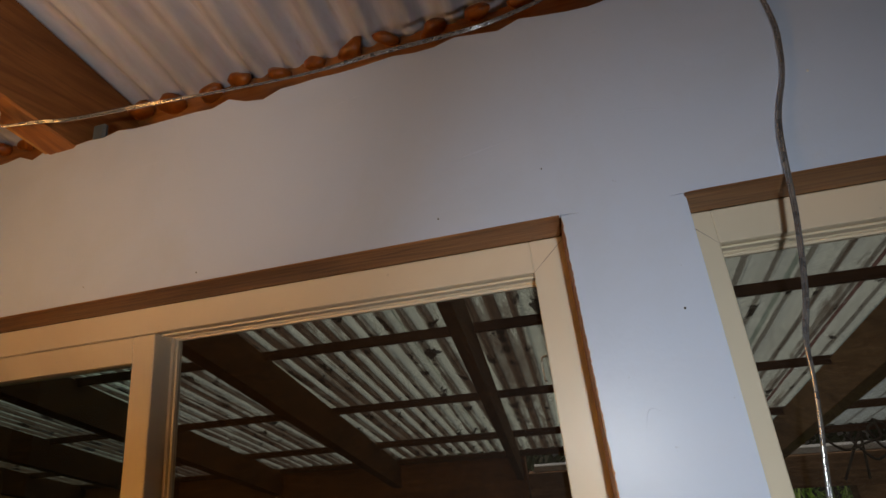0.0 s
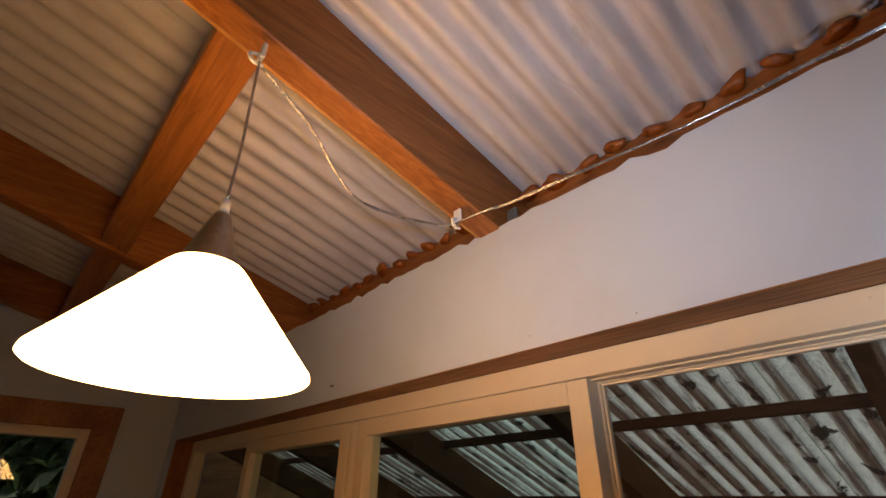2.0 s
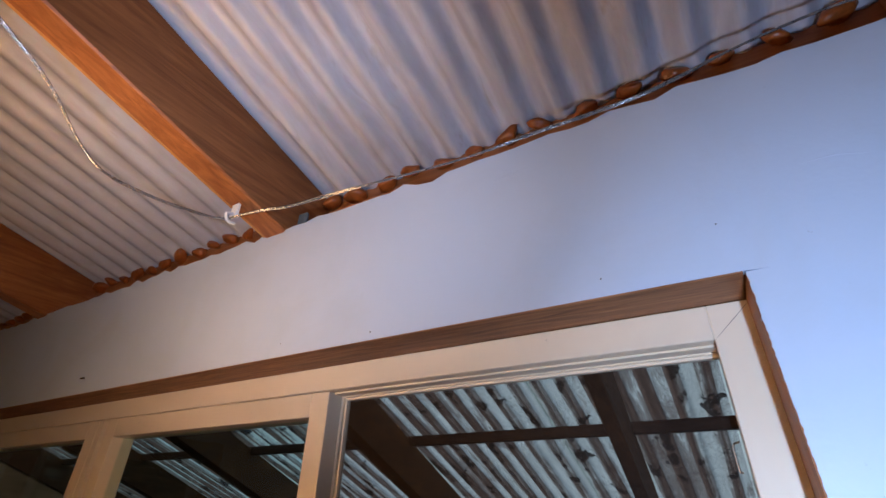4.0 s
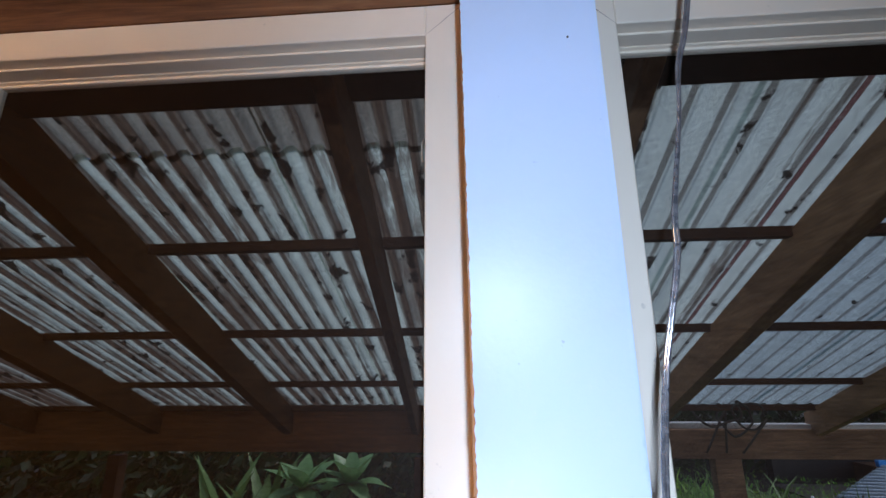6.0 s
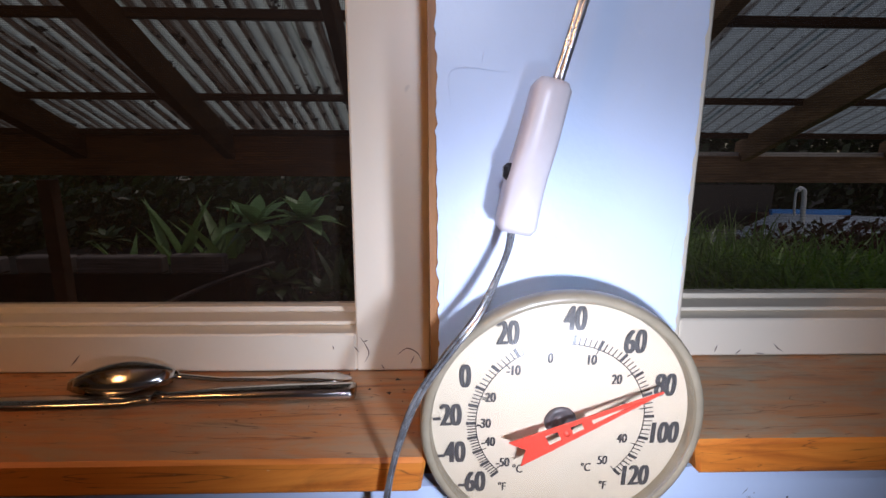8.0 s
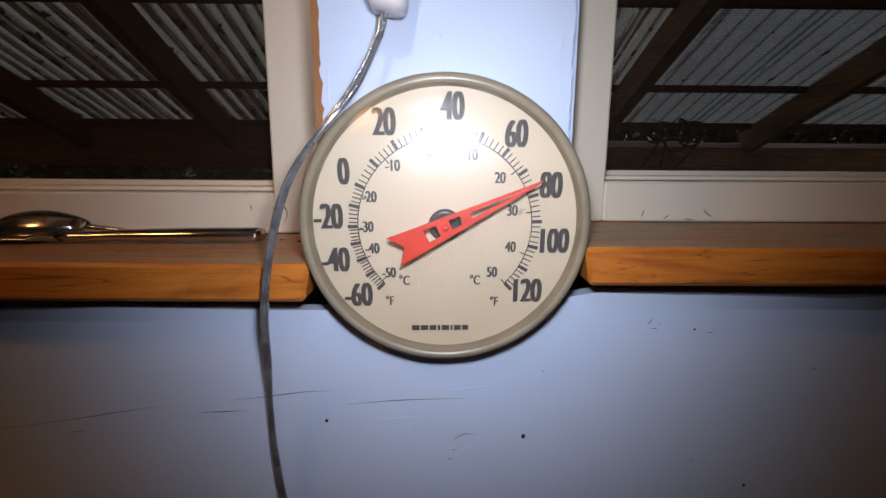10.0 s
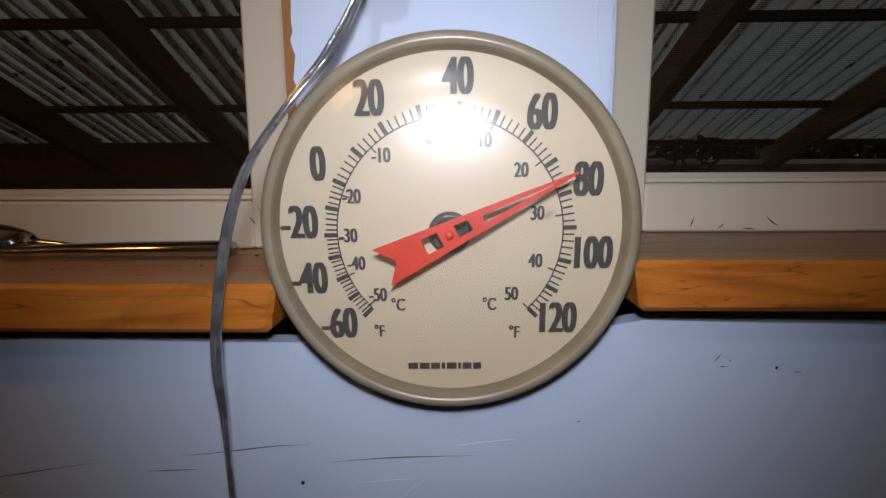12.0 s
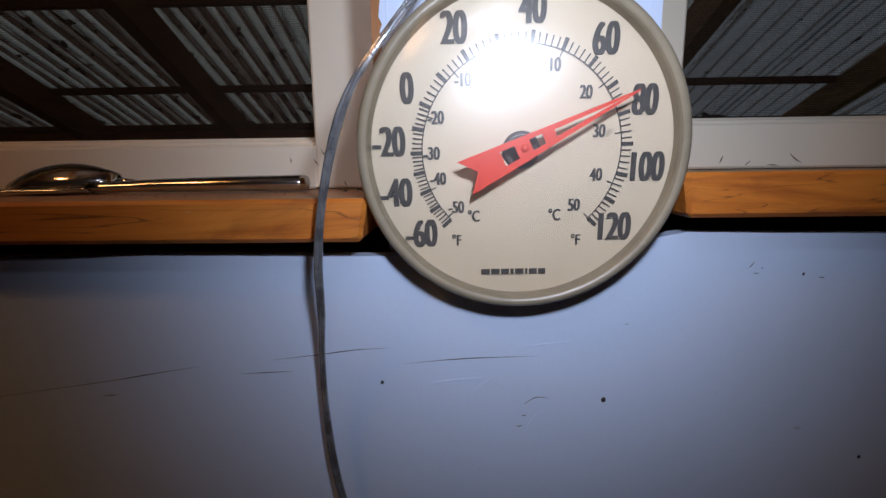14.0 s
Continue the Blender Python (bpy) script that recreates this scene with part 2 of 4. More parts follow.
    col = mixc(nt, rust.outputs[0], col, (0.12, 0.025, 0.022))
    tr = nt.nodes.new("ShaderNodeBsdfTranslucent")
    nt.links.new(col, tr.inputs[0])
    b.inputs["Roughness"].default_value = 0.45
    nt.links.new(col, b.inputs["Base Color"])
    mx = nt.nodes.new("ShaderNodeMixShader")
    mx.inputs[0].default_value = 0.75
    nt.links.new(b.outputs[0], mx.inputs[1])
    nt.links.new(tr.outputs[0], mx.inputs[2])
    nt.links.new(mx.outputs[0], nt.nodes["Material Output"].inputs[0])
    bump(nt, b, noise_tex(nt, co, 40, 4), 0.1, 0.002)
    return m


def glass(name, tint=(0.93, 0.97, 0.96), rough=0.0, ior=0.03):
    m, nt, b = material(name)
    tr = nt.nodes.new("ShaderNodeBsdfTransparent")
    tr.inputs[0].default_value = (*tint, 1)
    gl = nt.nodes.new("ShaderNodeBsdfGlossy")
    gl.inputs["Roughness"].default_value = rough
    lw = node(nt, "ShaderNodeLayerWeight", Blend=0.25)
    mx = nt.nodes.new("ShaderNodeMixShader")
    nt.links.new(ramp(nt, lw.outputs["Facing"], [(0.0, (ior,) * 3), (0.45, (ior * 2,) * 3), (1.0, (0.8,) * 3)]), mx.inputs[0])
    nt.links.new(tr.outputs[0], mx.inputs[1])
    nt.links.new(gl.outputs[0], mx.inputs[2])
    nt.links.new(mx.outputs[0], nt.nodes["Material Output"].inputs[0])
    return m


def glowing(name, col, strength):
    m, nt, b = material(name)
    b.inputs["Base Color"].default_value = (0.9, 0.88, 0.84, 1)
    b.inputs["Roughness"].default_value = 0.25
    b.inputs["Emission Color"].default_value = (*col, 1)
    b.inputs["Emission Strength"].default_value = strength
    return m


def foliage(name, a, c, rough=0.45):
    m, nt, b = material(name)
    geo = nt.nodes.new("ShaderNodeNewGeometry")
    n = noise_tex(nt, coords(nt), 7, 5, 0.6)
    col = mixc(nt, geo.outputs["Random Per Island"], a, c)
    col = mixc(nt, ramp(nt, n, [(0.4, (0, 0, 0)), (0.7, (0.5,) * 3)]), col, tuple(x * 0.5 for x in a))
    nt.links.new(col, b.inputs["Base Color"])
    b.inputs["Roughness"].default_value = rough
    tr = nt.nodes.new("ShaderNodeBsdfTranslucent")
    nt.links.new(col, tr.inputs[0])
    mx = nt.nodes.new("ShaderNodeMixShader")
    mx.inputs[0].default_value = 0.3
    nt.links.new(b.outputs[0], mx.inputs[1])
    nt.links.new(tr.outputs[0], mx.inputs[2])
    nt.links.new(mx.outputs[0], nt.nodes["Material Output"].inputs[0])
    return m


GALV = galvanised()
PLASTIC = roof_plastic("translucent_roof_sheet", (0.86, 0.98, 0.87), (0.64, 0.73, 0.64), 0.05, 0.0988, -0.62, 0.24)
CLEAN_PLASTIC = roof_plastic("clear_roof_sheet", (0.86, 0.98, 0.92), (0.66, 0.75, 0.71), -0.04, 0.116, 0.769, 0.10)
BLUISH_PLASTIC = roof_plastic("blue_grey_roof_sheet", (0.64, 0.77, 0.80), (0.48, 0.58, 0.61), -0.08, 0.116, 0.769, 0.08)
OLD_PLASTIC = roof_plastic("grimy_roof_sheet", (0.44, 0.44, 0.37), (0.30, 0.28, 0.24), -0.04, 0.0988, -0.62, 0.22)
PANE = glass("window_glass", (0.86, 0.94, 0.92))


def fly_screen():
    m, nt, b = material("fly_screen")
    tr = nt.nodes.new("ShaderNodeBsdfTransparent")
    b.inputs["Base Color"].default_value = (0.024, 0.009, 0.002, 1)
    b.inputs["Roughness"].default_value = 0.7
    co = coords(nt, (1, 1, 1))
    mx = nt.nodes.new("ShaderNodeMixShader")
    w = []
    for ax in ('X', 'Z'):
        wv = node(nt, "ShaderNodeTexWave", Scale=230.0)
        wv.bands_direction = ax
        nt.links.new(co, wv.inputs["Vector"])
        w.append(wv.outputs[1])
    mul = nt.nodes.new("ShaderNodeMath")
    mul.operation = 'MULTIPLY'
    nt.links.new(w[0], mul.inputs[0])
    nt.links.new(w[1], mul.inputs[1])
    nt.links.new(ramp(nt, mul.outputs[0], [(0.0, (0.34,) * 3), (0.5, (0.0,) * 3)]), mx.inputs[0])
    nt.links.new(tr.outputs[0], mx.inputs[1])
    nt.links.new(b.outputs[0], mx.inputs[2])
    nt.links.new(mx.outputs[0], nt.nodes["Material Output"].inputs[0])
    return m


SCREEN = fly_screen()
LENS = glass("dial_cover", (0.95, 0.93, 0.88), 0.31, 0.11)
SHADE = glowing("lit_opal_glass", (1.0, 0.52, 0.19), 31)
BULB = glowing("lit_bulb", (1.0, 0.55, 0.22), 560)
GRASS = foliage("tall_grass", (0.13, 0.36, 0.025), (0.32, 0.56, 0.07))
AGAVE = foliage("agave_leaf", (0.21, 0.42, 0.15), (0.29, 0.48, 0.19), 0.4)
STRAP = foliage("strap_leaf", (0.15, 0.30, 0.07), (0.26, 0.40, 0.14))
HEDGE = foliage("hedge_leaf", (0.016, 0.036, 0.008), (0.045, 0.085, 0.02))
REDLEAF = foliage("red_leaf", (0.10, 0.025, 0.02), (0.08, 0.07, 0.03))
BARK = plain("bark", (0.12, 0.10, 0.08), 0.85, 0, 0.5, 12)
LOG = timber("weathered_log", (0.26, 0.22, 0.19), (0.13, 0.10, 0.085), 0, 0.85, 0.5, False)
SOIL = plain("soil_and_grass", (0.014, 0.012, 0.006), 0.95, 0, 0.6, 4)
TIN = plain("pale_roof_tin", (0.60, 0.70, 0.78), 0.45, 0.1, 0.3, 8)
SHRUB = foliage("shrub_leaf", (0.05, 0.09, 0.03), (0.10, 0.15, 0.05))
BLUE = plain("blue_paint", (0.06, 0.34, 0.85), 0.4, 0, 0.2)
BLUEGREY = plain("blue_grey_plastic", (0.10, 0.14, 0.18), 0.5, 0, 0.3)
PVC = plain("white_pvc", (0.85, 0.87, 0.88), 0.35, 0, 0.05)


# ---- mesh helpers ----
def part(name, bm, mat, parent=None, label="", smooth=False):
    me = bpy.data.meshes.new(name)
    bmesh.ops.recalc_face_normals(bm, faces=bm.faces[:])
    bm.to_mesh(me)
    bm.free()
    if smooth:
        me.shade_smooth()
    me.materials.append(mat)
    ob = new(name, me)
    if parent:
        ob.parent = parent
    if label:
        ob["label"] = label
    return ob


def thing(name, label, category, group="", at=(0, 0, 0), kind=""):
    return tagged(place(new(name), at), label, category, group, kind)


def place(ob, at):
    ob.location = at
    return ob


def box(bm, x0, x1, y0, y1, z0, z1, bevel=0.0, seg=1):
    r = bmesh.ops.create_cube(bm, size=1, matrix=Matrix.Translation(((x0 + x1) / 2, (y0 + y1) / 2, (z0 + z1) / 2)) @ Matrix.Diagonal((x1 - x0, y1 - y0, z1 - z0, 1)))
    if bevel:
        es = list({e for v in r["verts"] for e in v.link_edges})
        bmesh.ops.bevel(bm, geom=es, offset=bevel, segments=seg, affect='EDGES')
    return bm


def boxes(*rows, bevel=0.0):
    bm = bmesh.new()
    for r in rows:
        box(bm, *r, bevel=bevel)
    return bm


def catmull(pts, n):
    p = [Vector(q) for q in pts]
    p = [p[0] * 2 - p[1]] + p + [p[-1] * 2 - p[-2]]
    out = []
    for i in range(1, len(p) - 2):
        for k in range(n):
            t = k / n
            a, b, c, d = p[i - 1:i + 3]
            out.append(0.5 * (2 * b + (c - a) * t + (2 * a - 5 * b + 4 * c - d) * t * t + (3 * b - a - 3 * c + d) * t ** 3))
    return out + [p[-2]]


def sweep(bm, path, rad, sides=8, flat=1.0, ref=Vector((0, 1, 0)), taper=None):
    """A tube along path; flat squeezes it along ref."""
    rings = []
    for i, q in enumerate(path):
        d = (path[min(i + 1, len(path) - 1)] - path[max(i - 1, 0)]).normalized()
        u = d.cross(ref)
        u = u.normalized() if u.length > 1e-4 else d.orthogonal().normalized()
        w = u.cross(d)
        r = rad * (taper(i / (len(path) - 1)) if taper else 1)
        rings.append([bm.verts.new(q + u * r * math.cos(a) + w * r * flat * math.sin(a)) for a in [2 * math.pi * k / sides for k in range(sides)]])
    for a, b in zip(rings, rings[1:]):
        for k in range(sides):
            bm.faces.new((a[k], a[(k + 1) % sides], b[(k + 1) % sides], b[k]))
    bm.faces.new(rings[0][::-1])
    bm.faces.new(rings[-1])
    return bm


def lathe(bm, profile, sides=48, axis='Z'):
    """Turn (radius, height) points round an axis; a radius of 0 closes the end."""
    rings = []
    for r, h in profile:
        ring = []
        for k in range(sides if r > 0 else 1):
            a = 2 * math.pi * k / sides
            v = (r * math.cos(a), r * math.sin(a), h) if axis == 'Z' else (r * math.cos(a), -h, r * math.sin(a))
            ring.append(bm.verts.new(v))
        rings.append(ring)
    for a, b in zip(rings, rings[1:]):
        for k in range(sides):
            j = (k + 1) % sides
            if len(a) == 1 and len(b) > 1:
                bm.faces.new((a[0], b[j], b[k]))
            elif len(b) == 1 and len(a) > 1:
                bm.faces.new((a[k], a[j], b[0]))
            elif len(a) > 1:
                bm.faces.new((a[k], a[j], b[j], b[k]))
    return bm


def jag(a, b, step, amount, seed):
    rnd = random.Random(seed)
    n = max(2, int(abs(b - a) / step))
    return [(a + (b - a) * i / n, rnd.gauss(0, 1) * amount * (0 if i in (0, n) else 1)) for i in range(n + 1)]


# ---- the wall with the two windows ----
HEAD, SILL_Z, TOP = 2.046, 0.914, 2.372
LEFT_END, RIGHT_END = -3.42, 3.2
wall_n = thing("wall_north", "pale blue painted lining board wall with scratches and nail heads", "wall", kind="structure")


def strip_panel(name, pts_lo, pts_hi, vertical, mat):
    """A 12 mm lining sheet between two uneven edges."""
    bm = bmesh.new()
    rows = []
    for (a, la), (_, hb) in zip(pts_lo, pts_hi):
        lo, hi = (a, la), (a, hb)
        rows.append([bm.verts.new((p[0], y, p[1]) if not vertical else (p[1], y, p[0])) for p in (lo, hi) for y in (0, 0.012)])
    for r, s in zip(rows, rows[1:]):
        for i, j in ((0, 2), (2, 3), (3, 1), (1, 0)):
            bm.faces.new((r[i], r[j], s[j], s[i]))
    for r in (rows[0], rows[-1]):
        bm.faces.new((r[0], r[2], r[3], r[1]))
    return part(name, bm, mat, wall_n)


def pier_edge(z):
    return -0.0725 - 0.0125 * (z - 1.0)


rim_top = jag(LEFT_END, RIGHT_END, 0.035, 0.0035, 3)
strip_panel("upper_panel", [(x, HEAD + 0.002 if -3.3 < x < -0.086 or 0.069 < x < 1.75 else HEAD) for x, _ in rim_top], [(x, TOP + d) for x, d in rim_top], False, WALL)
post_l, post_r = jag(0.886, HEAD, 0.0035, 0.00042, 5), jag(0.886, HEAD, 0.0035, 0.0004, 8)
strip_panel("pier_panel", [(z, pier_edge(z) + d) for z, d in post_l], [(z, 0.069 + d) for z, d in post_r], True, WALL)


def lower_edge(x):
    """The lower lining stands higher past the pier, with a small dip where the two meet."""
    return 0.882 if x < 0.07 else 0.8925 + 0.004 * math.exp(-((x - 0.075) / 0.012) ** 2)


low = jag(LEFT_END, RIGHT_END, 0.05, 0.0008, 9)
strip_panel("lower_panel", [(x, 0.0) for x, _ in low], [(x, lower_edge(x) + d) for x, d in low], False, WALL)
part("right_panel", boxes((1.76, RIGHT_END, 0, 0.012, 0.887, HEAD)), WALL, wall_n)
part("left_panel", boxes((LEFT_END, -3.30, 0, 0.012, 0.887, HEAD)), WALL, wall_n)
# framing and outer cladding behind the lining
part("framing", boxes((LEFT_END, RIGHT_END, 0.014, 0.16, 0.0, 0.86), (LEFT_END, RIGHT_END, 0.014, 0.16, 2.07, 2.32),
                      (-0.0725, 0.0665, 0.014, 0.16, 0.86, 2.07), (1.765, RIGHT_END, 0.014, 0.16, 0.86, 2.07),
                      (LEFT_END, -3.315, 0.014, 0.16, 0.86, 2.07)), JAMB, wall_n)
part("cladding", boxes((LEFT_END, RIGHT_END, 0.161, 0.18, -0.5, 0.905), (LEFT_END, RIGHT_END, 0.161, 0.18, 2.045, 2.56),
                       (-0.09, 0.075, 0.161, 0.18, 0.905, 2.045), (1.75, RIGHT_END, 0.161, 0.18, 0.905, 2.045),
                       (LEFT_END, -3.3, 0.161, 0.18, 0.905, 2.045)), PORCH_X, wall_n)
for n, (x, z, r) in enumerate([(-0.668, 2.063, .002), (0.036, 1.902, .0022), (-0.256, 2.075, .0018), (-0.10, 2.12, .0016), (-0.9, 2.075, .0015),
                               (0.25, 2.18, .0025), (0.05, 0.796, .0022), (-0.078, 0.807, .0016), (0.155, 0.87, .0011), (0.2, 0.76, .0016), (0.02, 1.27, .0012), (-0.081, 1.428, .0035)]):
    bm = bmesh.new()
    bmesh.ops.create_icosphere(bm, subdivisions=1, radius=r * 0.7, matrix=Matrix.Translation((x, 0.0, z)) @ Matrix.Diagonal((1, 0.5, 1.2, 1)))
    part("nail_head", bm, PUTTY if n in (5, 11) else NAIL, wall_n)
for pts in ([(-0.26, 2.155), (-0.2, 2.166), (-0.115, 2.18)], [(0.01, 2.178), (0.045, 2.178), (0.081, 2.167)], [(-0.98, 2.30), (-0.86, 2.285), (-0.7, 2.29)],
            [(-0.05, 0.807), (-0.02, 0.81)], [(0.0, 0.76), (0.008, 0.782), (0.016, 0.79)], [(-0.42, 2.31), (-0.34, 2.318)], [(-0.066, 1.112), (-0.065, 1.131), (-0.036, 1.130)],
            [(-0.05, 1.134), (-0.048, 1.142)], [(-0.04, 1.757), (-0.03, 1.79), (-0.015, 1.788)], [(-0.031, 0.784), (-0.026, 0.80), (-0.012, 0.812)], [(-0.066, 0.985), (-0.069, 1.01), (-0.067, 1.04)], [(0.066, 1.0), (0.062, 1.03), (0.066, 1.05)], [(0.0, 0.828), (0.03, 0.832)]):
    bm = sweep(bmesh.new(), catmull([(x, 0.0, z) for x, z in pts], 6), 0.0009 if pts[0][1] > 1.5 else 0.0005, 5, 0.7, taper=lambda f: 1 - 0.8 * abs(2 * f - 1))
    part("paint_ridge", bm, WALL, wall_n)
for pts in ([(-0.33, 0.795), (-0.24, 0.808), (-0.222, 0.811), (-0.204, 0.814), (-0.184, 0.817)], [(-0.141, 0.821), (-0.115, 0.824), (-0.092, 0.827), (-0.074, 0.828)],
            [(0.125, 0.873), (0.128, 0.877)], [(0.1275, 0.8705), (0.1315, 0.8705)], [(0.132, 0.873), (0.133, 0.874)], [(0.163, 0.868), (0.167, 0.868)], [(-0.065, 0.8185), (-0.03, 0.8215), (0.012, 0.823)], [(-0.16, 0.8125), (-0.13, 0.814)], [(-0.245, 0.7985), (-0.235, 0.7995)],
            [(0.004, 0.793), (0.011, 0.7975), (0.019, 0.797)], [(0.003, 0.786), (0.006, 0.7865)], [(0.0, 0.779), (0.004, 0.780)], [(0.232, 0.842), (0.236, 0.845)], [(0.06, 0.8415), (0.062, 0.842)]):
    bm = sweep(bmesh.new(), catmull([(x, -0.0001, z) for x, z in pts], 6), 0.00028, 5, 0.5, taper=lambda f: 1 - 0.85 * abs(2 * f - 1))
    part("hairline_crack", bm, NAIL, wall_n)
bm = boxes((-1.70, -1.683, -0.004, 0.001, 2.090, 2.0935))
part("staple", bm, NAIL, wall_n)

# timber linings of the window openings
lining = thing("window_reveal", "raw brown timber lining round the left window opening", "window trim", kind="structure")
part("head_board", boxes((-3.30, -0.0885, 0.001, 0.0915, HEAD - 0.0005, HEAD + 0.010)), REVEAL, lining)
bm = boxes((-0.005, 0.003, 0.0015, 0.0915, 0.917, HEAD - 0.001))
for v in bm.verts:
    v.co.x += pier_edge(v.co.z) + (0.0045 if v.co.z > 1.5 and v.co.x < 0 else 0.0)
part("jamb_board", bm, JAMB, lining)
part("jamb_board", boxes((-3.30, -3.29, 0.0015, 0.0915, 0.917, HEAD - 0.001)), JAMB, lining)
lining2 = thing("window_reveal", "raw brown timber lining over the right window opening", "window trim", kind="structure")
part("head_board", boxes((0.070, 1.75, 0.001, 0.0915, HEAD - 0.0005, HEAD + 0.010)), REVEAL, lining2)
part("jamb_board", boxes((0.0695, 0.0745, 0.012, 0.0915, 0.927, HEAD - 0.001)), WALL, lining2)
part("jamb_board", boxes((1.74, 1.75, 0.0015, 0.0915, 0.927, HEAD - 0.001)), JAMB, lining2)


# ---- windows ----
def rect_frame(bm, x0, x1, z0, z1, w, y0, y1, bevel=0.0015, wb=None, wr=None):
    wb, wr = wb or w, wr or w
    box(bm, x0, x0 + w, y0, y1, z0, z1, bevel)
    box(bm, x1 - wr, x1, y0, y1, z0, z1, bevel)
    box(bm, x0 + w, x1 - wr, y0, y1, z1 - w, z1, bevel)
    box(bm, x0 + w, x1 - wr, y0, y1, z0, z0 + wb, bevel)
    return bm


def pane(parent, x0, x1, z0, z1, y):
    p = part("pane", boxes((x0, x1, y, y + 0.004, z0, z1)), PANE, parent)
    p.visible_shadow = False
    return p


def window(name, x0, x1, halves, zb, stile=0.050):
    win = thing(name, "cream painted sliding window with large clear panes", "window", kind="structure")
    zt = HEAD - 0.0008
    part("window_frame", rect_frame(bmesh.new(), x0, x1, zb, zt, 0.050, 0.092, 0.158, wb=0.032, wr=stile), FRAME, win)
    for fx0, fx1, sx0, sx1 in halves:
        # open light: stop bead at head and sill, then a grooved fly-screen frame
        d = 1 if sx0 > fx0 else -1
        e = sx0 - 0.0005 * d
        z0, z1 = zb + 0.0325, zt - 0.051
        a, b = sorted((fx0, e))
        part("stop_bead", boxes((a, b, 0.110, 0.1345, z1 - 0.004, z1), bevel=0.0008), FRAME, win)
        part("stop_bead", boxes((a, b, 0.110, 0.1345, z0, z0 + 0.0035), bevel=0.0008), FRAME, win)
        rows = []
        for w, y in ((0.006, 0.135), (0.011, 0.1405)):
            p0, p1 = sorted((e - w * d, e - (w - 0.006 if w < 0.01 else 0.0061) * d))
            rows.append((p0, p1, y, 0.152, z0 + 0.0075, z1 - w))
            rows.append((a, b, y, 0.152, z1 - w, z1 - (0.0 if w < 0.01 else 0.0061)))
        rows.append((a, b, 0.1375, 0.152, z0, z0 + 0.0075))
        sc = part("screen_frame", boxes(*rows, bevel=0.0006), FRAME, win)
        mesh = part("screen_mesh", boxes((a + 0.003, b - 0.003, 0.146, 0.1464, z0 + 0.007, z1 - 0.0106)), SCREEN, sc, "grey fly screen mesh")
        mesh.visible_shadow = False
        a, b = sorted((sx0, sx1))
        s = part("sash", rect_frame(bmesh.new(), a, b, z0 + 0.004, z1, 0.048, 0.0965, 0.1575, 0.0015), FRAME, win)
        pane(s, a + 0.047, b - 0.047, z0 + 0.051, z1 - 0.047, 0.125)
    return win


w1 = window("window_1", -3.29, -0.0765, [(-0.1365, -0.87, -0.839, -1.672), (-3.24, -2.50, -2.547, -1.722)], 0.9155, 0.060)
part("mullion", boxes((-1.7215, -1.698, 0.098, 0.156, 0.953, 1.994), bevel=0.001), FRAME, w1)
latch = sweep(bmesh.new(), catmull([(-0.146, 0.159, 1.835), (-0.149, 0.166, 1.838), (-0.149, 0.166, 1.868), (-0.142, 0.166, 1.873), (-0.141, 0.160, 1.873)], 5), 0.0014, 6)
part("latch", latch, FRAME, w1, "small bent wire catch", True)
CRACK = plain("brown_paint_crack", (0.16, 0.08, 0.05), 0.8, 0, 0.3)


def frame_crack(win, pts, r=0.0005):
    bm = sweep(bmesh.new(), catmull([(x, 0.0918, z) for x, z in pts], 5), r, 5, 0.5, taper=lambda f: 1 - 0.8 * abs(2 * f - 1))
    part("paint_crack", bm, CRACK, win)


for pts in ([(-0.133, 0.945), (-0.129, 0.938), (-0.1265, 0.931), (-0.130, 0.923)], [(-0.138, 0.937), (-0.1345, 0.932)], [(-0.104, 0.929), (-0.096, 0.935), (-0.0875, 0.931), (-0.084, 0.924)],
            [(-0.131, 0.9405), (-0.127, 0.942)], [(-0.354, 0.931), (-0.362, 0.922)], [(-0.155, 0.938), (-0.1545, 0.934)], [(-0.09, 0.9285), (-0.093, 0.922)], [(-0.1165, 0.921), (-0.114, 0.917)]):
    frame_crack(w1, pts)
w2 = window("window_2", 0.0755, 1.74, [(0.1275, 0.92, 0.89, 1.69)], 0.9265)
for pts in ([(0.174, 0.9285), (0.178, 0.932)], [(0.205, 0.937), (0.209, 0.933), (0.214, 0.930)], [(0.19, 0.929), (0.198, 0.9285)], [(0.156, 0.93), (0.158, 0.936)]):
    frame_crack(w2, pts)

# mitred corners of the two frames
frame_crack(w1, [(-0.1365, 1.994), (-0.108, 2.02), (-0.084, 2.042)], 0.0004)
frame_crack(w2, [(0.1255, 1.994), (0.10, 2.02), (0.079, 2.042)], 0.0004)

sill_l = thing("sill_board", "worn orange-brown timber sill board with a chipped rounded corner", "window sill", "sill boards")
bm = boxes((-3.29, -0.0795, -0.0195, 0.125, 0.8925, 0.9148), bevel=0.0022)
for v in bm.verts:
    if v.co.x > -0.09 and v.co.z < 0.9:
        v.co.x -= 0.003
part("board", bm, SILL, sill_l)
sill_r = thing("sill_board", "worn orange-brown timber sill board beside the dial", "window sill", "sill boards")
bm = boxes((0.0765, 1.74, -0.0215, 0.125, 0.9035, 0.9258), bevel=0.0022)
for v in bm.verts:
    if v.co.x < 0.09 and v.co.z < 0.91:
        v.co.x += 0.003
part("board", bm, SILL_GREY, sill_r)

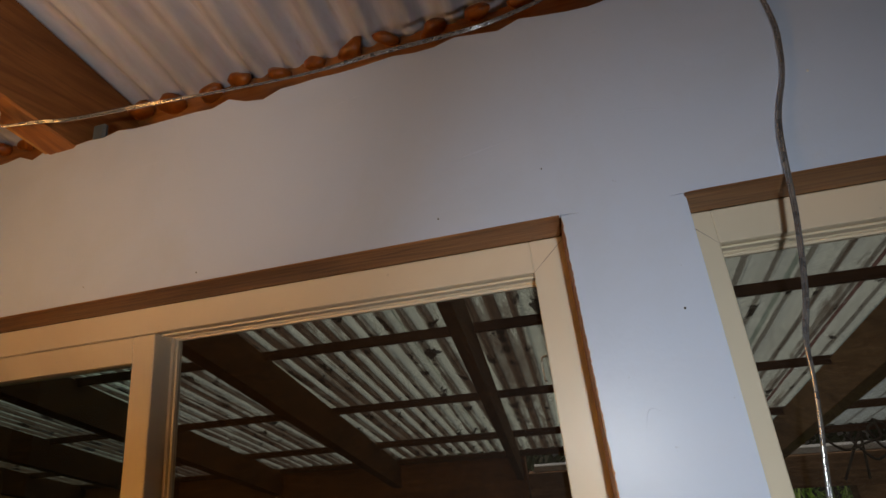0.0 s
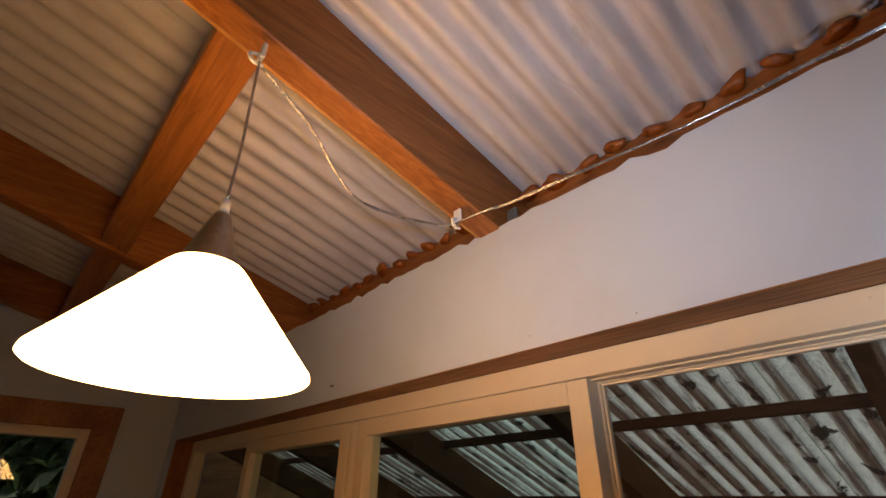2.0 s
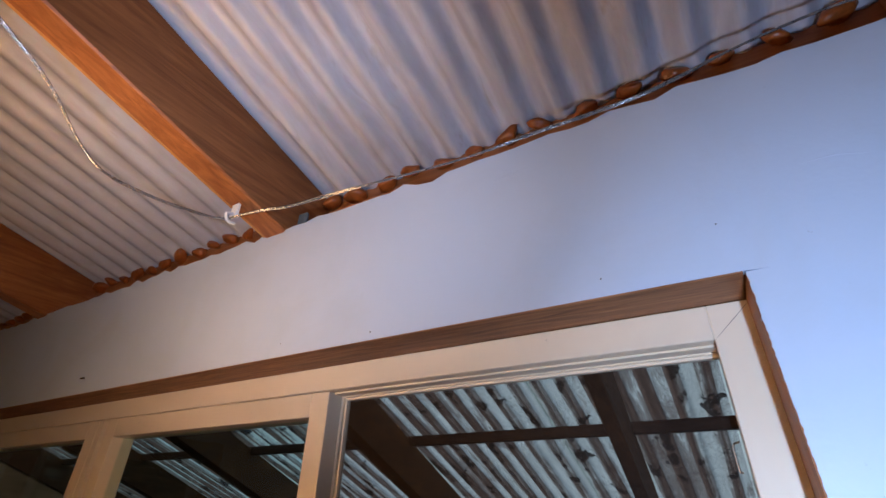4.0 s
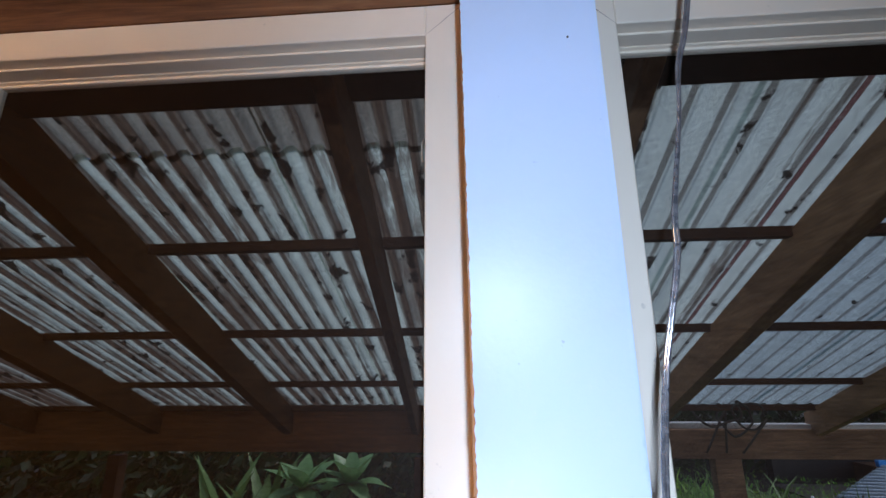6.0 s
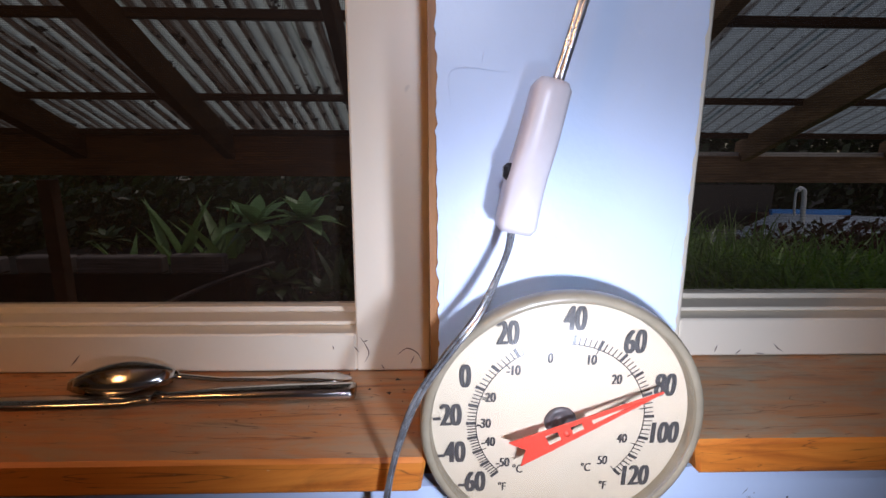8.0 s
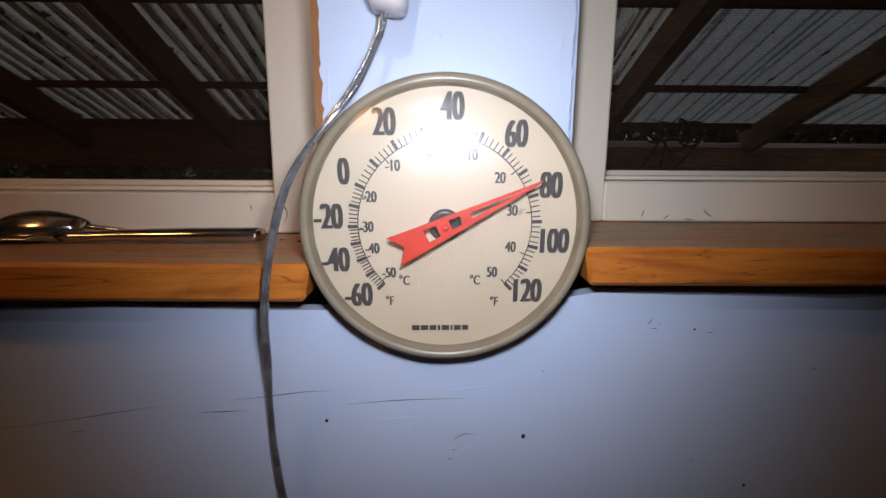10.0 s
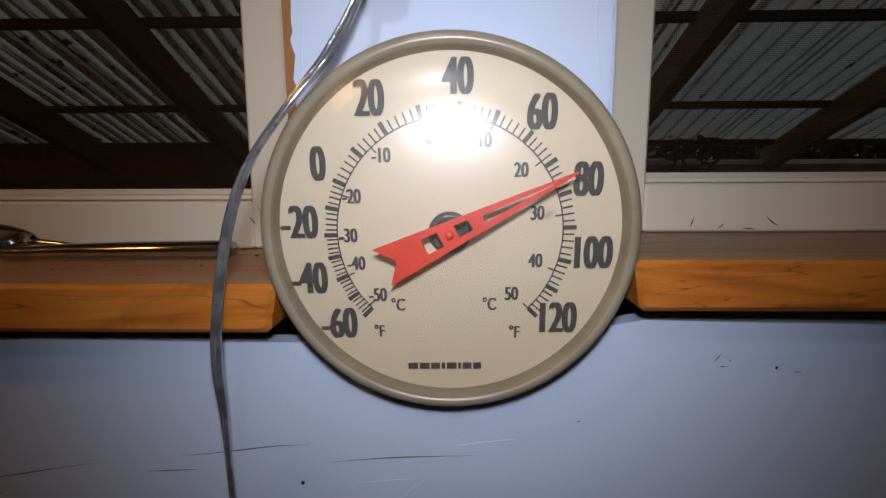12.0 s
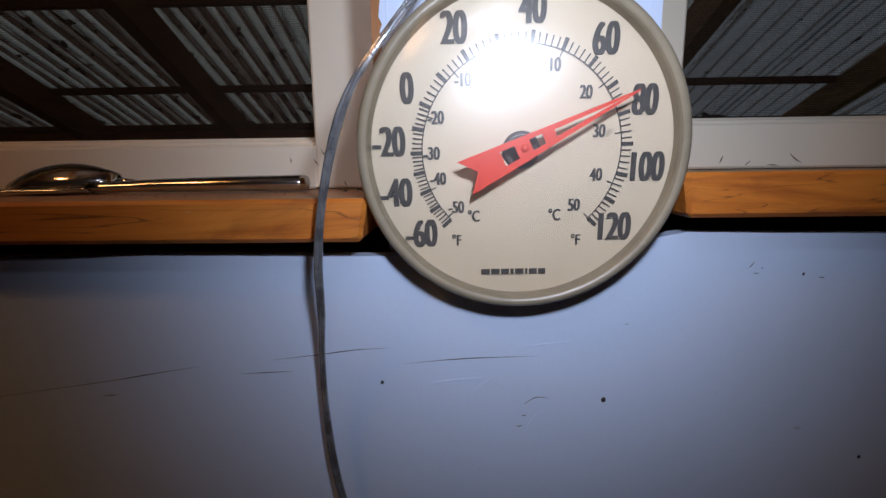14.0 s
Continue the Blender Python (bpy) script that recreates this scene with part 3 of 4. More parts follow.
rnd = random.Random(3)
verts, faces = [], []
for x, y, r in [(-0.122, 0.063, .0016), (-0.107, 0.057, .0022), (-0.103, 0.078, .0026), (-0.097, 0.062, .0014), (-0.142, 0.088, .0012)] + [(rnd.uniform(-0.45, -0.09), rnd.uniform(0.0, 0.089), rnd.uniform(.0004, .0009)) for _ in range(60)]:
    b, a = len(verts), rnd.uniform(0, 6.3)
    for k in range(3):
        verts.append((x + r * math.cos(a + 2.1 * k) * (1.6 if k == 0 else 0.6), y + r * math.sin(a + 2.1 * k), 0.9149))
    verts.append((x, y, 0.9150 + r * 0.5))
    faces += [(b, b + 1, b + 3), (b + 1, b + 2, b + 3), (b + 2, b, b + 3)]
me = bpy.data.meshes.new("sill_grit")
me.from_pydata(verts, [], faces)
me.materials.append(NAIL)
tagged(new("sill_grit", me), "dark crumbs and flakes of dirt on the timber sill", "grit", kind="stuff")

# ---- ceiling, rafters, plate ----
C0, CS = 2.565, 0.25


def ceil_z(y):
    return C0 - CS * y


def corrugated(x0, x1, y0, y1, zf, pitch, amp, ny=2, per=8, ridge=0.0, flat=1.0):
    """A wavy sheet; zf gives its height over y, flat above 1 squares the waves."""
    nx = int((x1 - x0) / pitch * per)
    xs = np.linspace(x0, x1, nx + 1)
    ys = np.linspace(y0, y1, ny)
    verts = [(x, y, zf(y) + amp * max(-1, min(1, flat * math.cos(2 * math.pi * (x - ridge) / pitch)))) for y in ys for x in xs]
    faces = [(j * (nx + 1) + i, j * (nx + 1) + i + 1, (j + 1) * (nx + 1) + i + 1, (j + 1) * (nx + 1) + i) for j in range(ny - 1) for i in range(nx)]
    me = bpy.data.meshes.new("sheet")
    me.from_pydata(verts, [], faces)
    me.shade_smooth()
    return me


ceil_me = corrugated(-3.6, 3.4, -3.4, 0.5, lambda y: ceil_z(y) + 0.011, 0.086, 0.014, 2, 16, -0.947, 1.1)
ceil_me.materials.append(GALV)
ceiling = tagged(new("ceiling", ceil_me), "bare galvanised corrugated iron ceiling on rafters", "ceiling", kind="structure")
ceil_top = tagged(part("roof_deck", boxes((-3.7, 3.5, -3.45, 0.15, 0, 0.02)), PORCH_X), "dark outer roof skin above the iron ceiling", "roof", kind="structure")
for v in ceil_top.data.vertices:
    v.co.z += ceil_z(v.co.y) + 0.03

plate = tagged(part("top_plate", boxes((LEFT_END, RIGHT_END, 0.132, 0.158, 2.32, 2.536), bevel=0.002), NOGGING), "orange-brown stained timber plate on top of the wall", "beam", kind="structure")
bearer = tagged(part("wall_bearer", boxes((LEFT_END, RIGHT_END, 0.016, 0.13, 2.325, 2.352)), REVEAL), "rough timber bearer behind the wall lining", "beam", kind="structure")


def rafter(xr, w=0.068, depth=0.2, y0=-3.3, y1=0.131):
    r = thing("rafter", "orange-brown stained timber rafter under iron sheets", "beam", "ceiling rafters")
    bm = box(bmesh.new(), xr - w, xr, y0, y1, -depth, 0, 0.004)
    strip = box(bmesh.new(), xr - w - 0.009, xr - w - 0.0005, y0, y1, -depth + 0.004, -depth + 0.05, 0.001)
    for m in (bm, strip):
        for v in m.verts:
            v.co.z += ceil_z(v.co.y)
    part("timber", bm, RAFTER, r)
    part("edge_strip", strip, STRIP, r, "paler timber strip along the lower edge")
    return r


for xr in (-3.28, -2.16, -0.965, 0.30, 1.5, 2.7):
    rafter(xr)


def nogging(x0, x1, y0, y1, depth=0.19):
    bm = boxes((x0, x1, y0, y1, -depth, -depth + 0.09), bevel=0.003)
    for v in bm.verts:
        v.co.z += ceil_z(v.co.y)
    return tagged(part("nogging", bm, NOGGING), "orange-brown timber nogging fixed between two rafters", "beam", "noggings")


nogging(-2.158, -1.036, -0.70, -0.61)
nogging(-3.278, -2.231, -0.70, -0.61)
nogging(0.302, 1.43, -0.70, -0.61)

# ---- closing walls and floor ----
floor = tagged(part("floor", boxes((-3.7, 3.5, -3.5, 0.18, -0.05, 0.0)), FLOOR), "brown timber floor boards", "floor", kind="structure")
wall_s = tagged(part("wall_south", boxes((-3.7, 3.5, -3.5, -3.42, 0, 3.5)), WALL), "plain pale painted wall", "wall", kind="structure")
wall_e = tagged(part("wall_east", boxes((3.2, 3.3, -3.42, 0.18, 0, 3.5)), WALL), "plain pale painted wall", "wall", kind="structure")
WX = -3.42
wall_w = tagged(part("wall_west", boxes((WX - 0.12, WX, -0.265, 0.18, 0, 3.45), (WX - 0.12, WX, -3.42, -1.50, 0, 3.45),
                                        (WX - 0.12, WX, -1.50, -0.265, 2.19, 3.45), (WX - 0.12, WX, -1.50, -0.265, 0, 0.9)), WALL), "pale lilac painted wall with a window in a brown surround", "wall", kind="structure")
w3 = thing("window_3", "small white window in a wide red-brown timber surround", "window", kind="structure")


def frame_x(bm, y0, y1, z0, z1, w, x0, x1):
    box(bm, x0, x1, y0, y0 + w, z0, z1, 0.002)
    box(bm, x0, x1, y1 - w, y1, z0, z1, 0.002)
    box(bm, x0, x1, y0 + w, y1 - w, z0, z0 + w, 0.002)
    box(bm, x0, x1, y0 + w, y1 - w, z1 - w, z1, 0.002)
    return bm


part("surround", frame_x(bmesh.new(), -1.5, -0.262, 0.9, 2.195, 0.115, WX - 0.02, WX + 0.012), NOGGING, w3)
part("window_frame", frame_x(bmesh.new(), -1.384, -0.378, 1.016, 2.079, 0.045, WX - 0.08, WX - 0.004), FRAME, w3)
p = part("pane", boxes((WX - 0.06, WX - 0.056, -1.34, -0.422, 1.06, 2.035)), PANE, w3)
p.visible_shadow = False

# ---- foam in the corrugations over the wall ----
foam = thing("foam_filler", "lumpy orange-brown expanding foam sealing the iron over the wall", "sealant")
foam_meshes = []
for k in range(5):
    rnd = random.Random(40 + k)
    bm = bmesh.new()
    bmesh.ops.create_icosphere(bm, subdivisions=3, radius=0.0185)
    for v in bm.verts:
        v.co = Vector((v.co.x * (1.35 + 0.35 * rnd.random()), v.co.y, v.co.z * 0.85)) * (1 + 0.5 * noise.noise(v.co * 40 + Vector((k * 7, 0, 0))))
    me = bpy.data.meshes.new("foam_lump")
    bm.to_mesh(me)
    bm.free()
    me.shade_smooth()
    me.materials.append(FOAM)
    foam_meshes.append(me)
rnd = random.Random(11)
x = -0.947 - 0.086 * 27
while x < 0.9:
    o = new("foam_lump", rnd.choice(foam_meshes))
    o.parent = foam
    s = rnd.uniform(0.85, 1.2)
    if -0.62 < x < 0.1:
        s *= rnd.uniform(0.8, 1.05)
    o.location = (x + rnd.uniform(-.008, .008), 0.124 - rnd.random() * 0.012, 2.522 + rnd.uniform(-.008, .006))
    o.rotation_euler, o.scale = (rnd.uniform(-.4, .4), rnd.uniform(-.4, .4), rnd.uniform(-.5, .5)), (s, s, s)
    x += 0.086

scrap = tagged(part("plastic_scrap", box(bmesh.new(), -0.955, -0.925, 0.02, 0.032, 2.354, 2.425, 0.004), BLUEGREY), "dark blue-grey plastic scrap tucked over the wall", "scrap")

# ---- pendant lamp ----
LX, LY = -0.960, -0.621
lamp = thing("pendant_lamp", "lit pendant lamp with white opal glass cone shade and nickel cap", "lamp", at=(LX, LY, 0))
part("shade", lathe(bmesh.new(), [(0.038, 2.045), (0.046, 2.042), (0.053, 2.034), (0.1515, 1.908), (0.1525, 1.903), (0.150, 1.901), (0.146, 1.905), (0.048, 2.030), (0.036, 2.040)], 64), SHADE, lamp, "glowing white opal glass cone", True)
part("cap", lathe(bmesh.new(), [(0.0, 2.127), (0.011, 2.126), (0.014, 2.118), (0.037, 2.050), (0.041, 2.0455), (0.0, 2.0455)], 40), NICKEL, lamp, "brushed nickel cone cap", True)
part("cord_grip", lathe(bmesh.new(), [(0.0, 2.152), (0.006, 2.151), (0.008, 2.126), (0.0, 2.126)], 20), PVC, lamp, "translucent white cord grip", True)
part("bulb", lathe(bmesh.new(), [(0.0, 2.038), (0.013, 2.036), (0.014, 2.02), (0.028, 1.99), (0.03, 1.97), (0.02, 1.945), (0.0, 1.938)], 24), BULB, lamp, "", True)
bm = sweep(bmesh.new(), catmull([(0, 0, 2.149), (-0.003, 0, 2.25), (-0.006, -0.004, 2.35), (-0.010, -0.008, 2.448)], 6), 0.0042, 8, 0.6, Vector((0.3, 1, 0)))
part("cord", bm, FLEX, lamp, "", True)


def cable_hook(x, y, z):
    h = thing("cable_hook", "small white plastic cable hook screwed to a timber", "hook", "cable hooks", (x, y, z))
    part("plate", boxes((-0.011, 0.011, -0.004, 0.004, -0.004, 0.032), bevel=0.002), PVC, h)
    bm = sweep(bmesh.new(), catmull([(0, -0.003, 0.006), (0.003, -0.02, -0.006), (0.003, -0.012, -0.02), (0, 0.006, -0.016)], 6), 0.0036, 8)
    part("loop", bm, PVC, h, "", True)
    return h


cable_hook(-0.972, -0.628, 2.462)
cable_hook(-0.985, -0.125, 2.342)


def flex(name, pts, label, n=10, r=0.0020):
    """Clear twin flex: two strands side by side that wind slowly round each other."""
    path = catmull(pts, n)
    bm = bmesh.new()
    for side in (-1, 1):
        strand = []
        for i, q in enumerate(path):
            d = (path[min(i + 1, len(path) - 1)] - path[max(i - 1, 0)]).normalized()
            u = d.cross(Vector((0, 1, 0)))
            u = u.normalized() if u.length > 0.1 else Vector((0, 0, 1))
            w = u.cross(d)
            a = 0.9 * math.sin(i * 0.11)
            strand.append(q + (u * math.cos(a) + w * math.sin(a)) * side * r * 0.7)
        sweep(bm, strand, r, 8)
    return tagged(part(name, bm, FLEX, None, "", True), label, "cable")


flex("lamp_cable", [(-0.972, -0.632, 2.447), (-0.985, -0.60, 2.444), (-1.005, -0.50, 2.40), (-1.03, -0.42, 2.345), (-1.035, -0.36, 2.315), (-1.03, -0.27, 2.315), (-1.0, -0.18, 2.318),
                    (-0.985, -0.140, 2.328), (-0.955, -0.125, 2.338), (-0.90, -0.105, 2.345), (-0.855, -0.09, 2.347), (-0.72, -0.072, 2.350), (-0.65, -0.06, 2.353), (-0.50, -0.03, 2.364), (-0.404, -0.018, 2.371), (-0.325, -0.012, 2.378), (-0.17, -0.006, 2.381), (-0.087, -0.003, 2.394), (0.0, -0.003, 2.412), (0.12, -0.004, 2.42), (0.20, -0.005, 2.40), (0.222, -0.006, 2.34), (0.229, -0.008, 2.264),
                    (0.226, -0.008, 2.22), (0.217, -0.008, 2.175), (0.200, -0.008, 2.13), (0.190, -0.008, 2.087), (0.177, -0.010, 1.99), (0.160, -0.010, 1.90), (0.146, -0.009, 1.849), (0.139, -0.008, 1.79), (0.121, -0.008, 1.69),
                    (0.116, -0.008, 1.637), (0.094, -0.008, 1.543), (0.083, -0.008, 1.47), (0.072, -0.008, 1.385), (0.042, -0.008, 1.327), (0.025, -0.009, 1.255), (0.003, -0.010, 1.176), (-0.0135, -0.0125, 1.120)],
     "shiny clear grey twin flex draped along the wall and pier")
flex("switch_cable", [(-0.0342, -0.0190, 1.0500), (-0.0365, -0.021, 1.0375), (-0.043, -0.024, 1.022), (-0.0515, -0.029, 1.006), (-0.064, -0.0325, 0.990), (-0.080, -0.034, 0.968), (-0.090, -0.033, 0.946), (-0.0985, -0.030, 0.915), (-0.103, -0.0275, 0.885),
                      (-0.105, -0.021, 0.855), (-0.108, -0.014, 0.826), (-0.1085, -0.010, 0.79), (-0.1045, -0.009, 0.75), (-0.093, -0.009, 0.70), (-0.07, -0.010, 0.6), (-0.05, -0.010, 0.4), (-0.05, -0.012, 0.1), (-0.06, -0.03, 0.012), (-0.2, -0.06, 0.006)],
     "shiny grey twin flex hanging past the dial to the floor", 10, 0.0014)

# inline rocker switch, slightly bowed
switch = thing("inline_switch", "white plastic inline cord switch hanging on the pier", "switch")
mid = catmull([(-0.015, -0.0125, 1.1235), (-0.0222, -0.0160, 1.095), (-0.0287, -0.0180, 1.0725), (-0.0334, -0.0190, 1.0475)], 8)
bm = bmesh.new()
rings = []
for i, q in enumerate(mid):
    d = (mid[min(i + 1, len(mid) - 1)] - mid[max(i - 1, 0)]).normalized()
    u = Vector((d.z, 0, -d.x))
    k = i / (len(mid) - 1)
    e = 0.78 if i in (0, len(mid) - 1) else 1.0
    hw, hd = 0.0095 * e * (0.96 + 0.08 * k), 0.0105 * e
    ring = []
    for a, b in ((-1, -.7), (-.7, -1), (.7, -1), (1, -.7), (1, .7), (.7, 1), (-.7, 1), (-1, .7)):
        ring.append(bm.verts.new(q + u * hw * a + Vector((0, hd * b, 0))))
    rings.append(ring)
for a, b in zip(rings, rings[1:]):
    for k in range(8):
        bm.faces.new((a[k], a[(k + 1) % 8], b[(k + 1) % 8], b[k]))
bm.faces.new(rings[0])
bm.faces.new(rings[-1])
part("switch_body", bm, SWITCH, switch, "", True)
part("rocker", box(bmesh.new(), -0.0398, -0.0333, -0.022, -0.015, 1.074, 1.083, 0.002), BLACK, switch, "dark rocker on the edge")

# ---- dial thermometer ----
R = 0.0805
dial = thing("dial_thermometer", "round cream dial thermometer with red pointer, wedged between two sill boards", "thermometer")
dial.matrix_world = pose(-0.0025, -0.0175, 0.9375, 4.8, -0.6, 0)
part("case", lathe(bmesh.new(), [(0, -0.013), (R * 0.90, -0.013), (R * 0.945, -0.010), (R * 0.955, -0.005), (R * 0.985, -0.003), (R, 0.0), (R * 0.998, 0.004), (R * 0.986, 0.0066), (R * 0.962, 0.0078), (R * 0.935, 0.0072), (R * 0.922, 0.004), (R * 0.915, 0.0002)], 96, 'Y'), RIM, dial, "grey-brown translucent plastic rim", True)
face = part("face", lathe(bmesh.new(), [(R * 0.93, 0.0), (0, 0.0)], 96, 'Y'), FACE, dial, "cream printed face")
ANGLES = {-60: -134, -40: -112.5, -20: -90.5, 0: -64.5, 20: -31.5, 40: 5, 60: 39.5, 80: 71.5, 100: 104.5, 120: 135}


def deg_at(f):
    lo = max(k for k in ANGLES if k <= f)
    hi = min(k for k in ANGLES if k >= f)
    return ANGLES[lo] if hi == lo else ANGLES[lo] + (ANGLES[hi] - ANGLES[lo]) * (f - lo) / (hi - lo)


def polar(a, r):
    return Vector((math.sin(radians(a)) * r, 0, math.cos(radians(a)) * r))


def quad(bm, a, r0, r1, w, y=-0.0006):
    t = Vector((math.cos(radians(a)), 0, -math.sin(radians(a)))) * w / 2
    o = Vector((0, y, 0))
    bm.faces.new([bm.verts.new(p) for p in (polar(a, r0) - t + o, polar(a, r0) + t + o, polar(a, r1) + t + o, polar(a, r1) - t + o)])


bm = bmesh.new()
for f in range(-60, 121, 2):
    big = f % 10 == 0
    quad(bm, deg_at(f), R * 0.605, R * (0.675 if big else 0.665), R * (0.024 if big else 0.0085))
for c in range(-50, 51, 10):
    f = min(120, max(-60, c * 1.8 + 32))
    quad(bm, deg_at(f), R * 0.565, R * 0.6, R * 0.008)
for k in range(180):
    a0, a1 = -134 + 269 * k / 180, -134 + 269 * (k + 1) / 180
    o = Vector((0, -0.00055, 0))
    bm.faces.new([bm.verts.new(p + o) for p in (polar(a0, R * 0.6), polar(a1, R * 0.6), polar(a1, R * 0.607), polar(a0, R * 0.607))])
part("scale_ticks", bm, DARK, face, "dark grey printed scale ring")


def lettering(text, x, z, height, squeeze, weight, y=-0.0007):
    cu = bpy.data.curves.new("print", 'FONT')
    cu.body, cu.size, cu.align_x, cu.align_y = text, height / 0.69, 'CENTER', 'CENTER'
    tmp = new("print", cu)
    bpy.context.view_layer.update()
    me = bpy.data.meshes.new_from_object(tmp.evaluated_get(bpy.context.evaluated_depsgraph_get()))
    bpy.data.objects.remove(tmp)
    xs = [v.co.x for v in me.vertices]
    zs = [v.co.y for v in me.vertices]
    cx, cz = (min(xs) + max(xs)) / 2, (min(zs) + max(zs)) / 2
    for v in me.vertices:
        v.co = (x + (v.co.x - cx) * squeeze, y, z + v.co.y - cz)
    bm = bmesh.new()
    for k in (-1, 0, 1):
        bm.from_mesh(me)
        bm.verts.ensure_lookup_table()
        for v in bm.verts[-len(me.vertices):]:
            v.co += Vector((k * weight, 0.00003 * k, 0))
    bm.to_mesh(me)
    bm.free()
    me.materials.append(DARK)
    ob = new("numeral", me)
    ob.parent = face
    return ob


NUM = {-60: (-0.625, -0.507), -40: (-0.775, -0.244), -20: (-0.805, 0.068), 0: (-0.682, 0.375), 20: (-0.399, 0.697), 40: (0.05, 0.794), 60: (0.475, 0.617), 80: (0.724, 0.277), 100: (0.771, -0.115), 120: (0.596, -0.484)}
for f, (x, z) in NUM.items():
    lettering(str(f), x * R, z * R, R * 0.175, 0.585, R * 0.0095)
CEL = {-50: (-0.4, -0.342), -40: (-0.51, -0.162), -30: (-0.545, -0.007), -20: (-0.515, 0.203), -10: (-0.35, 0.413), 0: (-0.1, 0.503), 10: (0.19, 0.483), 20: (0.375, 0.328), 30: (0.465, 0.103), 40: (0.46, -0.157), 50: (0.335, -0.342)}
for c, (x, z) in CEL.items():
    lettering(str(c), x * R, z * R, R * 0.075, 0.68, R * 0.004)
for s, x, z in (("°C", -0.29, -0.40), ("°C", 0.215, -0.40), ("°F", -0.40, -0.555), ("°F", 0.355, -0.565)):
    lettering(s, x * R, z * R, R * 0.07, 0.7, R * 0.003)
bm = bmesh.new()
for x0, x1 in ((-0.21, -0.155), (-0.145, -0.09), (-0.08, -0.03), (-0.02, 0.0), (0.01, 0.065), (0.075, 0.09), (0.10, 0.15), (0.16, 0.205)):
    box(bm, (x0 - 0.035) * R, (x1 - 0.035) * R, -0.0008, -0.0002, -0.79 * R, -0.755 * R)
part("maker_mark", bm, DARK, face, "small dark printed bars")
part("hub", lathe(bmesh.new(), [(R * 0.115, 0.0004), (R * 0.105, 0.0022), (R * 0.085, 0.0026), (R * 0.07, 0.0018), (R * 0.03, 0.0018), (R * 0.026, 0.0122), (0, 0.0122)], 40, 'Y'), HUB, dial, "dark round hub", True)

# pointer: long slotted blade with a forked tail
pt = Matrix.Translation((0.0, 0, 0.0014)) @ Matrix.Rotation(radians(-25.6), 4, 'Y')


def plate_poly(bm, pts, y0, y1):
    a = [bm.verts.new(pt @ Vector((u * R, y0, v * R))) for u, v in pts]
    b = [bm.verts.new(pt @ Vector((u * R, y1, v * R))) for u, v in pts]
    bm.faces.new(a[::-1])
    bm.faces.new(b)
    for i in range(len(a)):
        j = (i + 1) % len(a)
        bm.faces.new((a[i], a[j], b[j], b[i]))


bm = bmesh.new()
Y0, Y1 = -0.0124, -0.0134
plate_poly(bm, [(-0.385, 0.105), (-0.14, 0.082), (-0.14, -0.005), (-0.30, 0.0)], Y0, Y1)
plate_poly(bm, [(-0.385, -0.105), (-0.30, 0.0), (-0.14, -0.005), (-0.14, -0.085)], Y0, Y1)
plate_poly(bm, [(-0.14, 0.082), (0.15, 0.055), (0.15, 0.028), (-0.14, 0.045)], Y0, Y1)
plate_poly(bm, [(-0.14, -0.085), (-0.14, -0.045), (0.15, -0.028), (0.15, -0.058)], Y0, Y1)
plate_poly(bm, [(-0.05, 0.05), (0.04, 0.046), (0.04, -0.046), (-0.05, -0.05)], Y0 + 0.0001, Y1 - 0.0001)
plate_poly(bm, [(0.15, 0.055), (0.70, 0.004), (0.70, 0.0), (0.50, 0.002), (0.15, 0.022)], Y0, Y1)
plate_poly(bm, [(0.15, -0.058), (0.15, -0.026), (0.50, -0.004), (0.70, 0.0), (0.70, -0.004)], Y0, Y1)
plate_poly(bm, [(0.12, 0.058), (0.19, 0.05), (0.19, -0.05), (0.12, -0.06)], Y0 + 0.0001, Y1 - 0.0001)
part("pointer", bm, RED, dial, "red slotted pointer with forked tail")
rivet = part("rivet", lathe(bmesh.new(), [(R * 0.026, 0.0128), (R * 0.022, 0.0143), (0, 0.0148)], 16, 'Y'), RED, dial, "", True)
rivet.location.z = 0.0014
prof = [(R * 0.935 * k / 12, 0.0068 + 0.0112 * (1 - (k / 12) ** 6)) for k in range(12, -1, -1)]
cover = part("cover", lathe(bmesh.new(), prof, 96, 'Y'), LENS, dial, "clear domed plastic cover", True)
cover.visible_shadow = False

# ---- cutlery on the sill ----
def flat_blade(rows, name, mat, parent, z0):
    """A handle or blade from rows of (x, y centre, half width, height, thickness)."""
    bm = bmesh.new()
    rings = []
    for x, yc, w, h, th in rows:
        ring = []
        for a, b in ((-1, 0), (-.6, .75), (0, 1), (.6, .75), (1, 0), (.6, -.6), (0, -.8), (-.6, -.6)):
            ring.append(bm.verts.new((x, yc + w * a, z0 + h + th * b)))
        rings.append(ring)
    for a, b in zip(rings, rings[1:]):
        for k in range(8):
            bm.faces.new((a[k], a[(k + 1) % 8], b[(k + 1) % 8], b[k]))
    bm.faces.new(rings[0])
    bm.faces.new(rings[-1])
    return part(name, bm, mat, parent, "", True)


